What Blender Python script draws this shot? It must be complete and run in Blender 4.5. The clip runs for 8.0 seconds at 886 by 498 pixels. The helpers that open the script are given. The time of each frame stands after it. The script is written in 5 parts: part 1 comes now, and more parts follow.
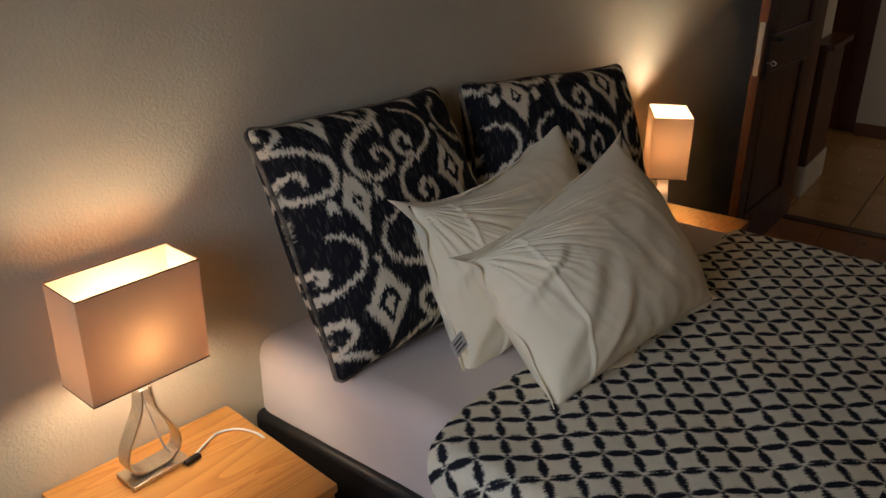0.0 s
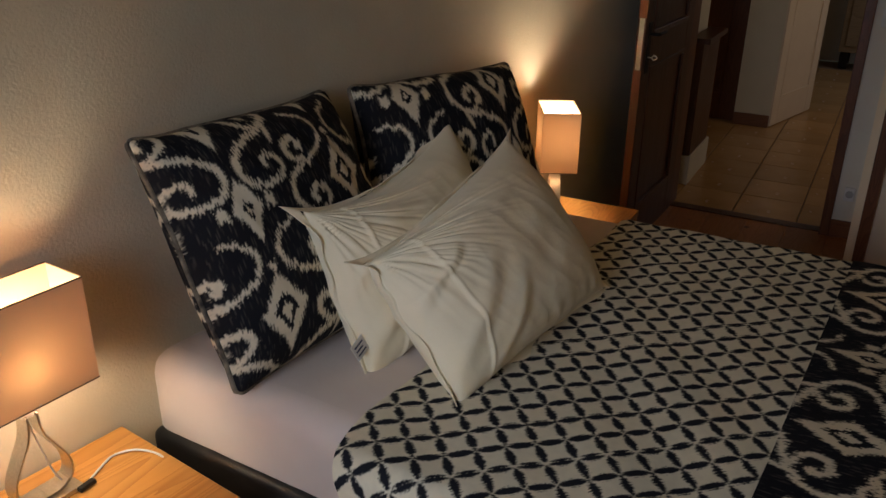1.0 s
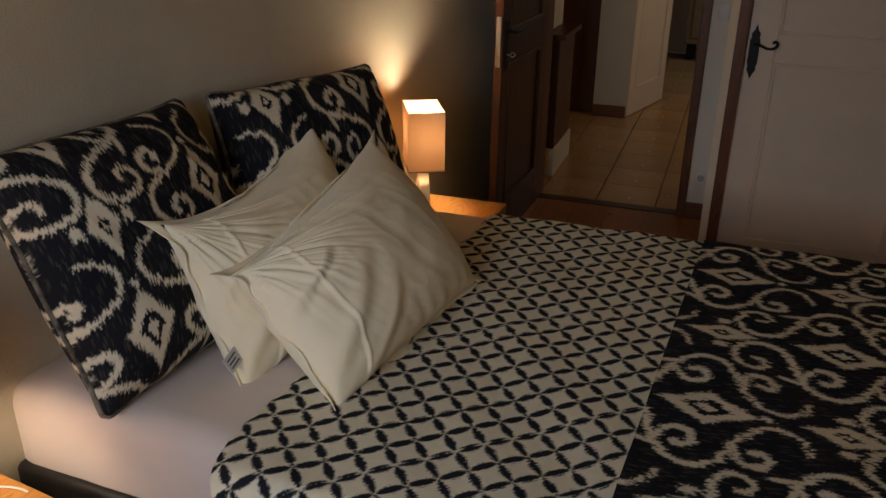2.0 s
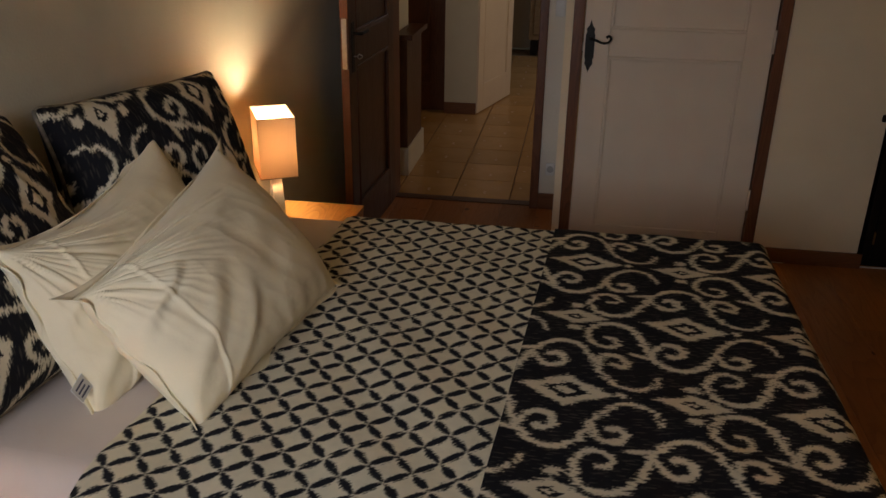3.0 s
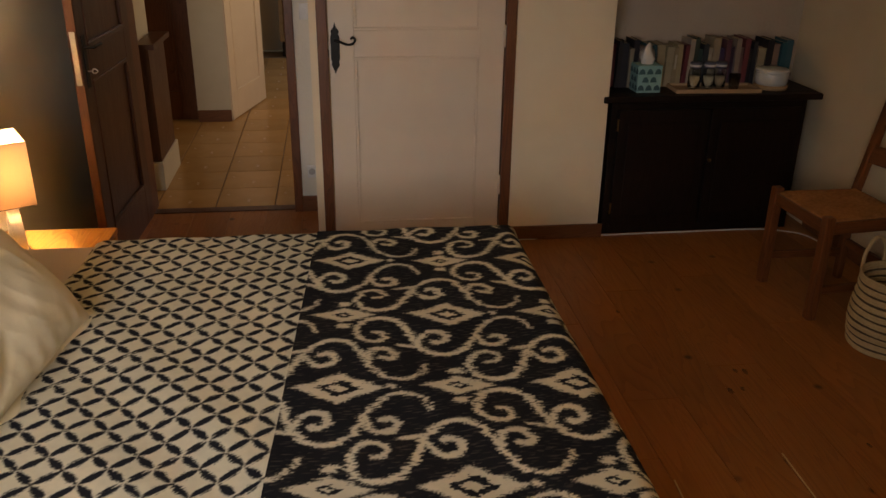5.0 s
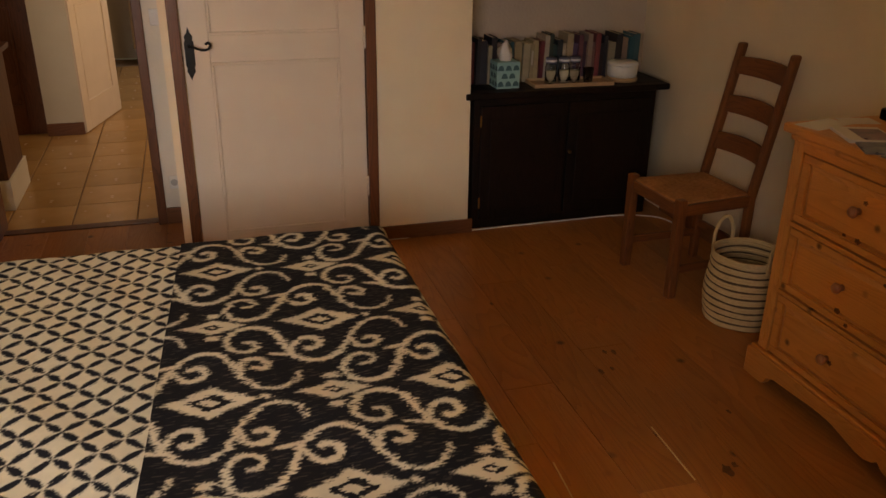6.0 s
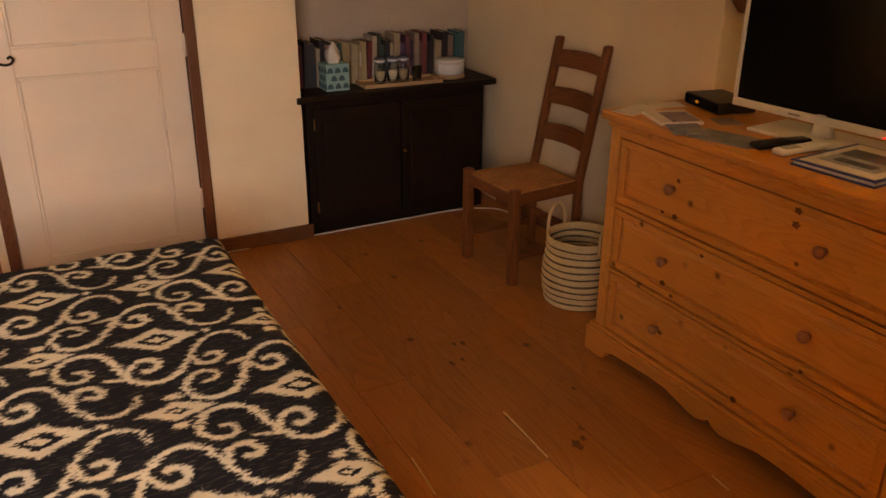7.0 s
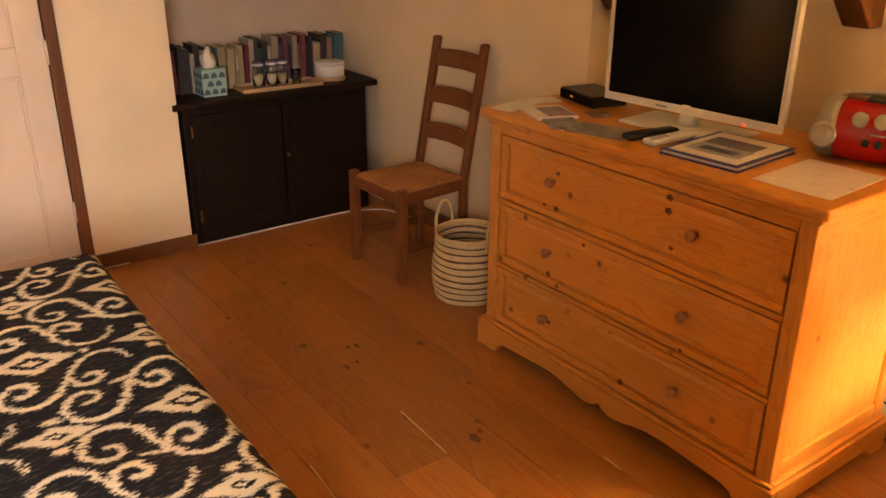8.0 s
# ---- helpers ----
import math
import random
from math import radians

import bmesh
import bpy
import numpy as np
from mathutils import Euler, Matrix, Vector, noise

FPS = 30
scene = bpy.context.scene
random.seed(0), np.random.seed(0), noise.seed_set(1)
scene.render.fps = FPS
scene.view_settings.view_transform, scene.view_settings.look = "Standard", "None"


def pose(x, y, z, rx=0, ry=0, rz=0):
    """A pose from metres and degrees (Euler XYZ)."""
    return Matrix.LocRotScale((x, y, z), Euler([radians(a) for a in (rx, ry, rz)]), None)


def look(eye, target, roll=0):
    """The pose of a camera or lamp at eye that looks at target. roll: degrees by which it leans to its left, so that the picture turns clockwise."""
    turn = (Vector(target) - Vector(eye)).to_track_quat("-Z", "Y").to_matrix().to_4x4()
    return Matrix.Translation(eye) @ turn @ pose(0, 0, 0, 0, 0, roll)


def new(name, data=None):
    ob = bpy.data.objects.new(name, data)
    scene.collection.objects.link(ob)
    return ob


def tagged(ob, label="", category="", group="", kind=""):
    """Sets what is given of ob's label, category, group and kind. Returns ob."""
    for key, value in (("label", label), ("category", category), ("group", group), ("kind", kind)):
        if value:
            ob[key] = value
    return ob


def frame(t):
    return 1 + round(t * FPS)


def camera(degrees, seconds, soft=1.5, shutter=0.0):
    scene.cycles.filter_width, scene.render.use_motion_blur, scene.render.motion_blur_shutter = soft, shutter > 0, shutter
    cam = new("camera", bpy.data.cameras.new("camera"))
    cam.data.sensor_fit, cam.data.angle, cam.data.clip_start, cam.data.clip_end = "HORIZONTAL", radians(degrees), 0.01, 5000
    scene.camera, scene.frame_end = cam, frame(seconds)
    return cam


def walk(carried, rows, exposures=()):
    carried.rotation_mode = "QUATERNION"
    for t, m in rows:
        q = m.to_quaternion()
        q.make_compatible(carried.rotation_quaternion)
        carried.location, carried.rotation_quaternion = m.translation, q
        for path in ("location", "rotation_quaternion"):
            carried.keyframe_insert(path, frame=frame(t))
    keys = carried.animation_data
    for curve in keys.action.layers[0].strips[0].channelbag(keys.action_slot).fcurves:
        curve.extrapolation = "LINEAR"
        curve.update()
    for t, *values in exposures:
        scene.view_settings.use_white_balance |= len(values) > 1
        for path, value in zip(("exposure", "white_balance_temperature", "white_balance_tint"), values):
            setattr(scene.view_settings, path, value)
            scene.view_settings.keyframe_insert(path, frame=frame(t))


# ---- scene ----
cam = camera(56.26, 8.0)
PATH = [
    (0, (-0.102, 0.034, 1.592), (-1.1558, 1.5334, 0.7925), 0.71),
    (0.5, (-0.097, 0.040, 1.590), (-1.0808, 1.5883, 0.7933), 0.60),
    (1, (-0.086, 0.045, 1.599), (-0.9445, 1.6650, 0.7994), 0.77),
    (2.5, (-0.049, 0.046, 1.607), (-0.4949, 1.8276, 0.8145), 0.73),
    (3, (-0.039, 0.048, 1.609), (-0.3193, 1.8639, 0.8191), 0.79),
    (3.5, (-0.023, 0.042, 1.612), (-0.1571, 1.8755, 0.8250), 0.87),
    (4, (-0.010, 0.037, 1.617), (-0.0070, 1.8756, 0.8305), 0.85),
    (5.5, (0.029, 0.005, 1.643), (0.4050, 1.8055, 0.8561), 0.73),
    (6, (0.041, 0.003, 1.639), (0.5696, 1.7657, 0.8566), 0.67),
    (6.5, (0.050, -0.002, 1.636), (0.7326, 1.7096, 0.8574), 0.49),
    (7, (0.063, -0.006, 1.634), (0.9287, 1.6216, 0.8593), 0.30),
    (7.5, (0.075, -0.011, 1.632), (1.0784, 1.5367, 0.8595), 0.41),
    (8, (0.075, -0.018, 1.633), (1.1598, 1.4749, 0.8615), 0.30),
]
EXPOSURE = [(0, -0.80, 6200, 11), (1, -0.80, 6500, 11), (2.5, -0.50, 6900, 12), (3.5, -0.16, 7350, 12), (4.2, 0.16, 7750, 13), (5.5, 0.72, 8500, 16), (6.5, 1.17, 9600, 24), (7, 1.50, 10050, 28), (7.5, 1.78, 10200, 29), (8, 2.15, 10400, 30)]
walk(cam, [(t, look(eye, target, roll)) for t, eye, target, roll in PATH], EXPOSURE)

# ---- world, window and lamps ----
world = bpy.data.worlds.new("world")
scene.world = world
world.use_nodes = True
wn = world.node_tree
sky = wn.nodes.new("ShaderNodeTexSky")
sky.sky_type, sky.sun_disc, sky.sun_elevation, sky.sun_rotation = "NISHITA", False, radians(25), radians(120)
wn.links.new(sky.outputs[0], wn.nodes["Background"].inputs[0])
wn.nodes["Background"].inputs[1].default_value = 0.05


def area_lamp(name, m, sx, sy, watts, colour, spread=180):
    d = bpy.data.lights.new(name, "AREA")
    d.shape, d.size, d.size_y, d.energy, d.color, d.spread = "RECTANGLE", sx, sy, watts, colour, radians(spread)
    ob = new(name, d)
    ob.matrix_world = m
    return ob


def bulb_lamp(name, place, watts, colour, radius=0.025):
    d = bpy.data.lights.new(name, "POINT")
    d.energy, d.color, d.shadow_soft_size = watts, colour, radius
    ob = new(name, d)
    ob.location = place
    return ob


HEAD_X, EAST_X, RECESS_X, SOUTH_Y = -1.60, 2.52, 2.66, -0.80
WARM = (1.0, 0.88, 0.68)
DAY = (0.74, 0.835, 1.0)
area_lamp("window_light", look((-0.75, SOUTH_Y - 0.03, 1.58), (-0.5, 1.9, 0.6)), 1.1, 1.0, 9.0, DAY, 86)
area_lamp("hall_window_light", look((1.1, 6.0, 1.5), (-0.6, 6.0, 0.7)), 1.0, 1.2, 6.0, (1.0, 0.72, 0.38))
# fill lamp hung free to brighten the far room; no window is built there
area_lamp("far_room_fill", look((0.6, 8.2, 1.9), (-0.4, 8.2, 0.0)), 0.8, 0.8, 6.0, DAY)

# ---- materials ----
MATS = {}


def mat(name, a, b=None, scale=8.0, rough=0.6, bump=0.0, bscale=120.0, metal=0.0, stretch=(1, 1, 1), spec=0.4, sheen=0.0, island=0.0, detail=6.0):
    """Two colours mixed by noise at two scales, with fine relief."""
    if name in MATS:
        return MATS[name]
    m = bpy.data.materials.new(name)
    m.use_nodes = True
    n, l = m.node_tree.nodes, m.node_tree.links
    p = n["Principled BSDF"]
    b = b or tuple(c * 0.82 for c in a)
    tc = n.new("ShaderNodeTexCoord")
    mp = n.new("ShaderNodeMapping")
    mp.inputs["Scale"].default_value = stretch
    l.new(tc.outputs["Object"], mp.inputs[0])
    n1, n2 = n.new("ShaderNodeTexNoise"), n.new("ShaderNodeTexNoise")
    n1.inputs["Scale"].default_value, n1.inputs["Detail"].default_value = scale, detail
    n2.inputs["Scale"].default_value, n2.inputs["Detail"].default_value = scale * 0.17, 3.0
    add = n.new("ShaderNodeMath")
    add.operation = "ADD"
    for k in (n1, n2):
        l.new(mp.outputs[0], k.inputs["Vector"])
    l.new(n1.outputs[0], add.inputs[0])
    l.new(n2.outputs[0], add.inputs[1])
    ramp = n.new("ShaderNodeMapRange")
    ramp.inputs[1].default_value, ramp.inputs[2].default_value = 0.75, 1.25
    l.new(add.outputs[0], ramp.inputs[0])
    mix = n.new("ShaderNodeMix")
    mix.data_type = "RGBA"
    mix.inputs[6].default_value, mix.inputs[7].default_value = (*a, 1), (*b, 1)
    l.new(ramp.outputs[0], mix.inputs[0])
    col = mix.outputs[2]
    if island:
        oi = n.new("ShaderNodeObjectInfo")
        hv = n.new("ShaderNodeHueSaturation")
        mr = n.new("ShaderNodeMapRange")
        mr.inputs[3].default_value, mr.inputs[4].default_value = 1 - island, 1 + island
        l.new(oi.outputs["Random"], mr.inputs[0])
        l.new(mr.outputs[0], hv.inputs["Value"])
        l.new(col, hv.inputs["Color"])
        col = hv.outputs[0]
    l.new(col, p.inputs["Base Color"])
    p.inputs["Metallic"].default_value, p.inputs["Specular IOR Level"].default_value = metal, spec
    p.inputs["Sheen Weight"].default_value = sheen
    rr = n.new("ShaderNodeMapRange")
    rr.inputs[3].default_value, rr.inputs[4].default_value = max(0.03, rough - 0.08), min(1.0, rough + 0.08)
    l.new(n1.outputs[0], rr.inputs[0])
    l.new(rr.outputs[0], p.inputs["Roughness"])
    if bump:
        nb, bp = n.new("ShaderNodeTexNoise"), n.new("ShaderNodeBump")
        nb.inputs["Scale"].default_value, nb.inputs["Detail"].default_value = bscale, 4.0
        bp.inputs["Strength"].default_value, bp.inputs["Distance"].default_value = 1.0, bump
        l.new(mp.outputs[0], nb.inputs["Vector"])
        l.new(nb.outputs[0], bp.inputs["Height"])
        l.new(bp.outputs[0], p.inputs["Normal"])
    MATS[name] = m
    return m


def wood(name, light, dark, axis="y", rough=0.42, grain=1.0, knots=0.0, vary=0.0, spec=0.4, face="", apart=4.6):
    """Sawn wood with long grain along one axis, rings and knots."""
    if name in MATS:
        return MATS[name]
    m = bpy.data.materials.new(name)
    m.use_nodes = True
    n, l = m.node_tree.nodes, m.node_tree.links
    p = n["Principled BSDF"]
    tc = n.new("ShaderNodeTexCoord")
    oi = n.new("ShaderNodeObjectInfo")
    off = n.new("ShaderNodeVectorMath")
    off.operation = "MULTIPLY_ADD"
    off.inputs[0].default_value = (7.3, 3.1, 5.7)
    rv = n.new("ShaderNodeCombineXYZ")
    for k in range(3):
        l.new(oi.outputs["Random"], rv.inputs[k])
    l.new(rv.outputs[0], off.inputs[1])
    l.new(tc.outputs["Object"], off.inputs[2])
    mp = n.new("ShaderNodeMapping")
    k = "xyz".index(axis)
    mp.inputs["Scale"].default_value = [0.09 if i == k else 1.0 for i in range(3)]
    l.new(off.outputs[0], mp.inputs[0])
    broad, fine = n.new("ShaderNodeTexNoise"), n.new("ShaderNodeTexNoise")
    broad.inputs["Scale"].default_value, broad.inputs["Detail"].default_value, broad.inputs["Distortion"].default_value = 9.0 * grain, 2.0, 0.4
    fine.inputs["Scale"].default_value, fine.inputs["Detail"].default_value = 110.0 * grain, 3.0
    for t in (broad, fine):
        l.new(mp.outputs[0], t.inputs["Vector"])
    ring = n.new("ShaderNodeMath")
    ring.operation = "MULTIPLY"
    ring.inputs[1].default_value = 22.0
    l.new(broad.outputs[0], ring.inputs[0])
    saw = n.new("ShaderNodeMath")
    saw.operation = "FRACT"
    l.new(ring.outputs[0], saw.inputs[0])
    pw = n.new("ShaderNodeMath")
    pw.operation = "POWER"
    pw.inputs[1].default_value = 2.2
    l.new(saw.outputs[0], pw.inputs[0])
    mixf = n.new("ShaderNodeMix")
    mixf.inputs[0].default_value = 0.34
    l.new(pw.outputs[0], mixf.inputs[2])
    l.new(fine.outputs[0], mixf.inputs[3])
    mix = n.new("ShaderNodeMix")
    mix.data_type = "RGBA"
    mix.inputs[6].default_value, mix.inputs[7].default_value = (*light, 1), (*dark, 1)
    l.new(mixf.outputs[0], mix.inputs[0])
    col = mix.outputs[2]
    if knots:
        sp, cb = n.new("ShaderNodeSeparateXYZ"), n.new("ShaderNodeCombineXYZ")
        l.new(off.outputs[0], sp.inputs[0])
        for i, q in enumerate([q for q in range(3) if "xyz"[q] != face][:2]):
            l.new(sp.outputs[q], cb.inputs[i])
        vo = n.new("ShaderNodeTexVoronoi")
        vo.voronoi_dimensions = "2D"
        vo.inputs["Scale"].default_value = apart
        l.new(cb.outputs[0], vo.inputs["Vector"])
        kr = n.new("ShaderNodeMapRange")
        kr.inputs[1].default_value, kr.inputs[2].default_value, kr.inputs[3].default_value, kr.inputs[4].default_value = knots * 0.3, knots, 1.0, 0.0
        l.new(vo.outputs["Distance"], kr.inputs[0])
        mx = n.new("ShaderNodeMix")
        mx.data_type = "RGBA"
        mx.inputs[7].default_value = (*[c * 0.30 for c in dark], 1)
        pick, keep, chosen = n.new("ShaderNodeSeparateColor"), n.new("ShaderNodeMapRange"), n.new("ShaderNodeMath")
        l.new(vo.outputs["Color"], pick.inputs[0])
        keep.inputs[1].default_value, keep.inputs[2].default_value = 0.35, 0.75
        l.new(pick.outputs[0], keep.inputs[0])
        chosen.operation = "MULTIPLY"
        l.new(kr.outputs[0], chosen.inputs[0])
        l.new(keep.outputs[0], chosen.inputs[1])
        l.new(chosen.outputs[0], mx.inputs[0])
        l.new(col, mx.inputs[6])
        col = mx.outputs[2]
    if vary:
        hv, mr = n.new("ShaderNodeHueSaturation"), n.new("ShaderNodeMapRange")
        mr.inputs[3].default_value, mr.inputs[4].default_value = 1 - vary, 1 + vary
        l.new(oi.outputs["Random"], mr.inputs[0])
        l.new(mr.outputs[0], hv.inputs["Value"])
        l.new(col, hv.inputs["Color"])
        col = hv.outputs[0]
    l.new(col, p.inputs["Base Color"])
    rr = n.new("ShaderNodeMapRange")
    rr.inputs[3].default_value, rr.inputs[4].default_value = rough - 0.08, rough + 0.12
    l.new(fine.outputs[0], rr.inputs[0])
    l.new(rr.outputs[0], p.inputs["Roughness"])
    p.inputs["Specular IOR Level"].default_value = spec
    bp = n.new("ShaderNodeBump")
    bp.inputs["Strength"].default_value, bp.inputs["Distance"].default_value = 0.5, 0.0006
    l.new(mixf.outputs[0], bp.inputs["Height"])
    l.new(bp.outputs[0], p.inputs["Normal"])
    MATS[name] = m
    return m


def woven(name, dark, light, weave=900.0):
    """Two-colour woven cloth: the attribute 'dye' says where the light yarn shows."""
    m = mat(name, light, light)
    n, l = m.node_tree.nodes, m.node_tree.links
    p = n["Principled BSDF"]
    at = n.new("ShaderNodeAttribute")
    at.attribute_name = "dye"
    nz = n.new("ShaderNodeTexNoise")
    nz.inputs["Scale"].default_value = 45.0
    tc = n.new("ShaderNodeTexCoord")
    l.new(tc.outputs["Object"], nz.inputs["Vector"])
    mix, sh = n.new("ShaderNodeMix"), n.new("ShaderNodeMix")
    mix.data_type = sh.data_type = "RGBA"
    sh.inputs[6].default_value, sh.inputs[7].default_value = (*[c * 0.8 for c in light], 1), (*light, 1)
    l.new(nz.outputs[0], sh.inputs[0])
    mix.inputs[6].default_value = (*dark, 1)
    l.new(at.outputs["Fac"], mix.inputs[0])
    l.new(sh.outputs[2], mix.inputs[7])
    l.new(mix.outputs[2], p.inputs["Base Color"])
    p.inputs["Roughness"].default_value = 0.9
    for k in list(p.inputs["Roughness"].links):
        l.remove(k)
    p.inputs["Specular IOR Level"].default_value = 0.15
    nb, bp = n.new("ShaderNodeTexNoise"), n.new("ShaderNodeBump")
    nb.inputs["Scale"].default_value = weave * 0.5
    bp.inputs["Strength"].default_value, bp.inputs["Distance"].default_value = 0.6, 0.0012
    l.new(tc.outputs["Object"], nb.inputs["Vector"])
    l.new(nb.outputs[0], bp.inputs["Height"])
    l.new(bp.outputs[0], p.inputs["Normal"])
    return m


def shade_cloth(name, colour, through_share):
    m = bpy.data.materials.new(name)
    m.use_nodes = True
    n, l = m.node_tree.nodes, m.node_tree.links
    out = n["Material Output"]
    n.remove(n["Principled BSDF"])
    lining = (0.70, 0.48, 0.31)
    d, t, mx = n.new("ShaderNodeBsdfDiffuse"), n.new("ShaderNodeBsdfTranslucent"), n.new("ShaderNodeMixShader")
    tc, mp, nz, cr = n.new("ShaderNodeTexCoord"), n.new("ShaderNodeMapping"), n.new("ShaderNodeTexNoise"), n.new("ShaderNodeMix")
    mp.inputs["Scale"].default_value = (260, 260, 9)
    l.new(tc.outputs["Object"], mp.inputs[0])
    l.new(mp.outputs[0], nz.inputs["Vector"])
    nz.inputs["Scale"].default_value = 1.0
    cr.data_type = "RGBA"
    cr.inputs[6].default_value, cr.inputs[7].default_value = (*[c * 0.50 for c in colour], 1), (*colour, 1)
    l.new(nz.outputs[0], cr.inputs[0])
    d.inputs[0].default_value = (*lining, 1)
    l.new(cr.outputs[2], t.inputs[0])
    mx.inputs[0].default_value = through_share
    l.new(d.outputs[0], mx.inputs[1])
    l.new(t.outputs[0], mx.inputs[2])
    l.new(mx.outputs[0], out.inputs[0])
    return m


def glow(name, colour, strength):
    m = bpy.data.materials.new(name)
    m.use_nodes = True
    p = m.node_tree.nodes["Principled BSDF"]
    p.inputs["Emission Color"].default_value, p.inputs["Emission Strength"].default_value = (*colour, 1), strength
    p.inputs["Base Color"].default_value = (*colour, 1)
    return m


def clear_glass(name):
    m = bpy.data.materials.new(name)
    m.use_nodes = True
    p = m.node_tree.nodes["Principled BSDF"]
    p.inputs["Transmission Weight"].default_value, p.inputs["Roughness"].default_value, p.inputs["IOR"].default_value = 1.0, 0.02, 1.45
    return m


PLASTER = mat("cream_plaster", (0.66, 0.60, 0.47), (0.60, 0.535, 0.41), 5.0, 0.85, 0.0012, 135.0, spec=0.2)
WHITE_WALL = mat("white_plaster", (0.72, 0.67, 0.58), (0.66, 0.61, 0.52), 4.0, 0.85, 0.002, 60.0, spec=0.2)
# darker than the other walls: the niche's shade is put into this colour
NICHE = mat("shaded_niche_plaster", (0.54, 0.46, 0.38), (0.48, 0.40, 0.33), 4.0, 0.85, 0.002, 60.0, spec=0.2)
CREAM_WALL = mat("warm_cream_paint", (0.82, 0.69, 0.50), (0.77, 0.635, 0.45), 4.0, 0.8, 0.0012, 60.0, spec=0.25)
# unseen; yellow is added here so the ceiling bounces warm light down
CEIL = mat("warm_bounce_ceiling", (0.84, 0.70, 0.44), None, 3.0, 0.9)
DOOR_PAINT = mat("door_paint", (0.72, 0.60, 0.475), (0.68, 0.56, 0.44), 6.0, 0.45, 0.0006, 90.0)
REDWOOD = wood("red_brown_wood", (0.17, 0.062, 0.026), (0.09, 0.030, 0.013), "z", 0.4)
REDWOOD_X = wood("red_brown_wood_level", (0.20, 0.08, 0.034), (0.11, 0.040, 0.017), "x", 0.45)
DARKDOOR = wood("dark_door_wood", (0.105, 0.036, 0.014), (0.055, 0.018, 0.007), "z", 0.35)
OAK = wood("floor_oak", (0.40, 0.152, 0.040), (0.285, 0.098, 0.025), "y", 0.38, 0.7, 0.042, 0.17, face="z", apart=1.9)
PINE_Y = wood("pine_along", (0.66, 0.265, 0.064), (0.52, 0.180, 0.038), "y", 0.30, 1.0, 0.075, 0.04, face="x")
PINE_Z = wood("pine_upright", (0.68, 0.290, 0.078), (0.50, 0.175, 0.036), "z", 0.30, 1.0, 0.07, 0.04, face="y")
PINE_X = wood("pine_across", (0.68, 0.290, 0.078), (0.50, 0.175, 0.036), "x", 0.30, 1.0, 0.07, 0.04, face="y")
STAND_PINE = wood("nightstand_pine", (0.62, 0.30, 0.08), (0.40, 0.16, 0.035), "x", 0.35, 0.8)
STAND_PINE_Y = wood("nightstand_pine_along", (0.62, 0.30, 0.08), (0.40, 0.16, 0.035), "y", 0.35, 0.8)
CHAIR_WOOD = wood("chair_wood", (0.215, 0.070, 0.021), (0.11, 0.034, 0.011), "z", 0.4)
KNOB_WOOD = wood("knob_wood", (0.42, 0.17, 0.075), (0.28, 0.10, 0.04), "x", 0.4)
CHAIR_WOOD_X = wood("chair_wood_along", (0.215, 0.070, 0.021), (0.11, 0.034, 0.011), "x", 0.4)
CHAIR_WOOD_Y = wood("chair_wood_level", (0.215, 0.070, 0.021), (0.11, 0.034, 0.011), "y", 0.4)
EBONY = wood("dark_cabinet_wood", (0.014, 0.007, 0.004), (0.006, 0.003, 0.002), "z", 0.5, spec=0.18)
SHEET = mat("fitted_sheet", (0.68, 0.58, 0.52), (0.63, 0.53, 0.48), 7.0, 0.85, 0.0012, 18.0, sheen=0.2)
LINEN = mat("pillow_cotton", (0.92, 0.815, 0.60), (0.90, 0.785, 0.55), 6.0, 0.8, 0.0010, 25.0, sheen=0.2)
BLACK_LEATHER = mat("black_leather", (0.010, 0.010, 0.011), (0.018, 0.017, 0.017), 20.0, 0.45, 0.0005, 220.0)
COVER = woven("patterned_cover", (0.014, 0.015, 0.021), (0.80, 0.73, 0.56))
IKAT = woven("ikat_cloth", (0.012, 0.012, 0.016), (0.79, 0.70, 0.53))
STEEL = mat("brushed_steel", (0.62, 0.58, 0.52), (0.50, 0.46, 0.41), 200.0, 0.32, 0.0002, 300.0, metal=1.0)
PAPER_SHADE = shade_cloth("paper_shade", (0.92, 0.80, 0.60), 0.26)
SHADE = shade_cloth("lamp_shade_cloth", (0.82, 0.42, 0.19), 0.052)
WHITE_PLASTIC = mat("white_plastic", (0.75, 0.74, 0.72), None, 9.0, 0.35)
BLACK_PLASTIC = mat("black_plastic", (0.008, 0.008, 0.009), None, 9.0, 0.35)
SCREEN = mat("dark_screen", (0.004, 0.004, 0.004), (0.004, 0.004, 0.004), 3.0, 0.16, spec=0.07)
IRON = mat("black_iron", (0.012, 0.011, 0.010), (0.02, 0.018, 0.016), 60.0, 0.5, 0.0004, 150.0, metal=0.6)
BRASS = mat("dull_brass", (0.42, 0.26, 0.10), None, 60.0, 0.4, metal=1.0)
GLASS = clear_glass("clear_glass")


# ---- helpers for building ----
def box(bm, x0, x1, y0, y1, z0, z1):
    v = [bm.verts.new(p) for p in ((x0, y0, z0), (x1, y0, z0), (x1, y1, z0), (x0, y1, z0), (x0, y0, z1), (x1, y0, z1), (x1, y1, z1), (x0, y1, z1))]
    for f in ((3, 2, 1, 0), (4, 5, 6, 7), (0, 1, 5, 4), (1, 2, 6, 5), (2, 3, 7, 6), (3, 0, 4, 7)):
        bm.faces.new([v[i] for i in f])


def bx(*dims):
    bm = bmesh.new()
    box(bm, *dims)
    return bm


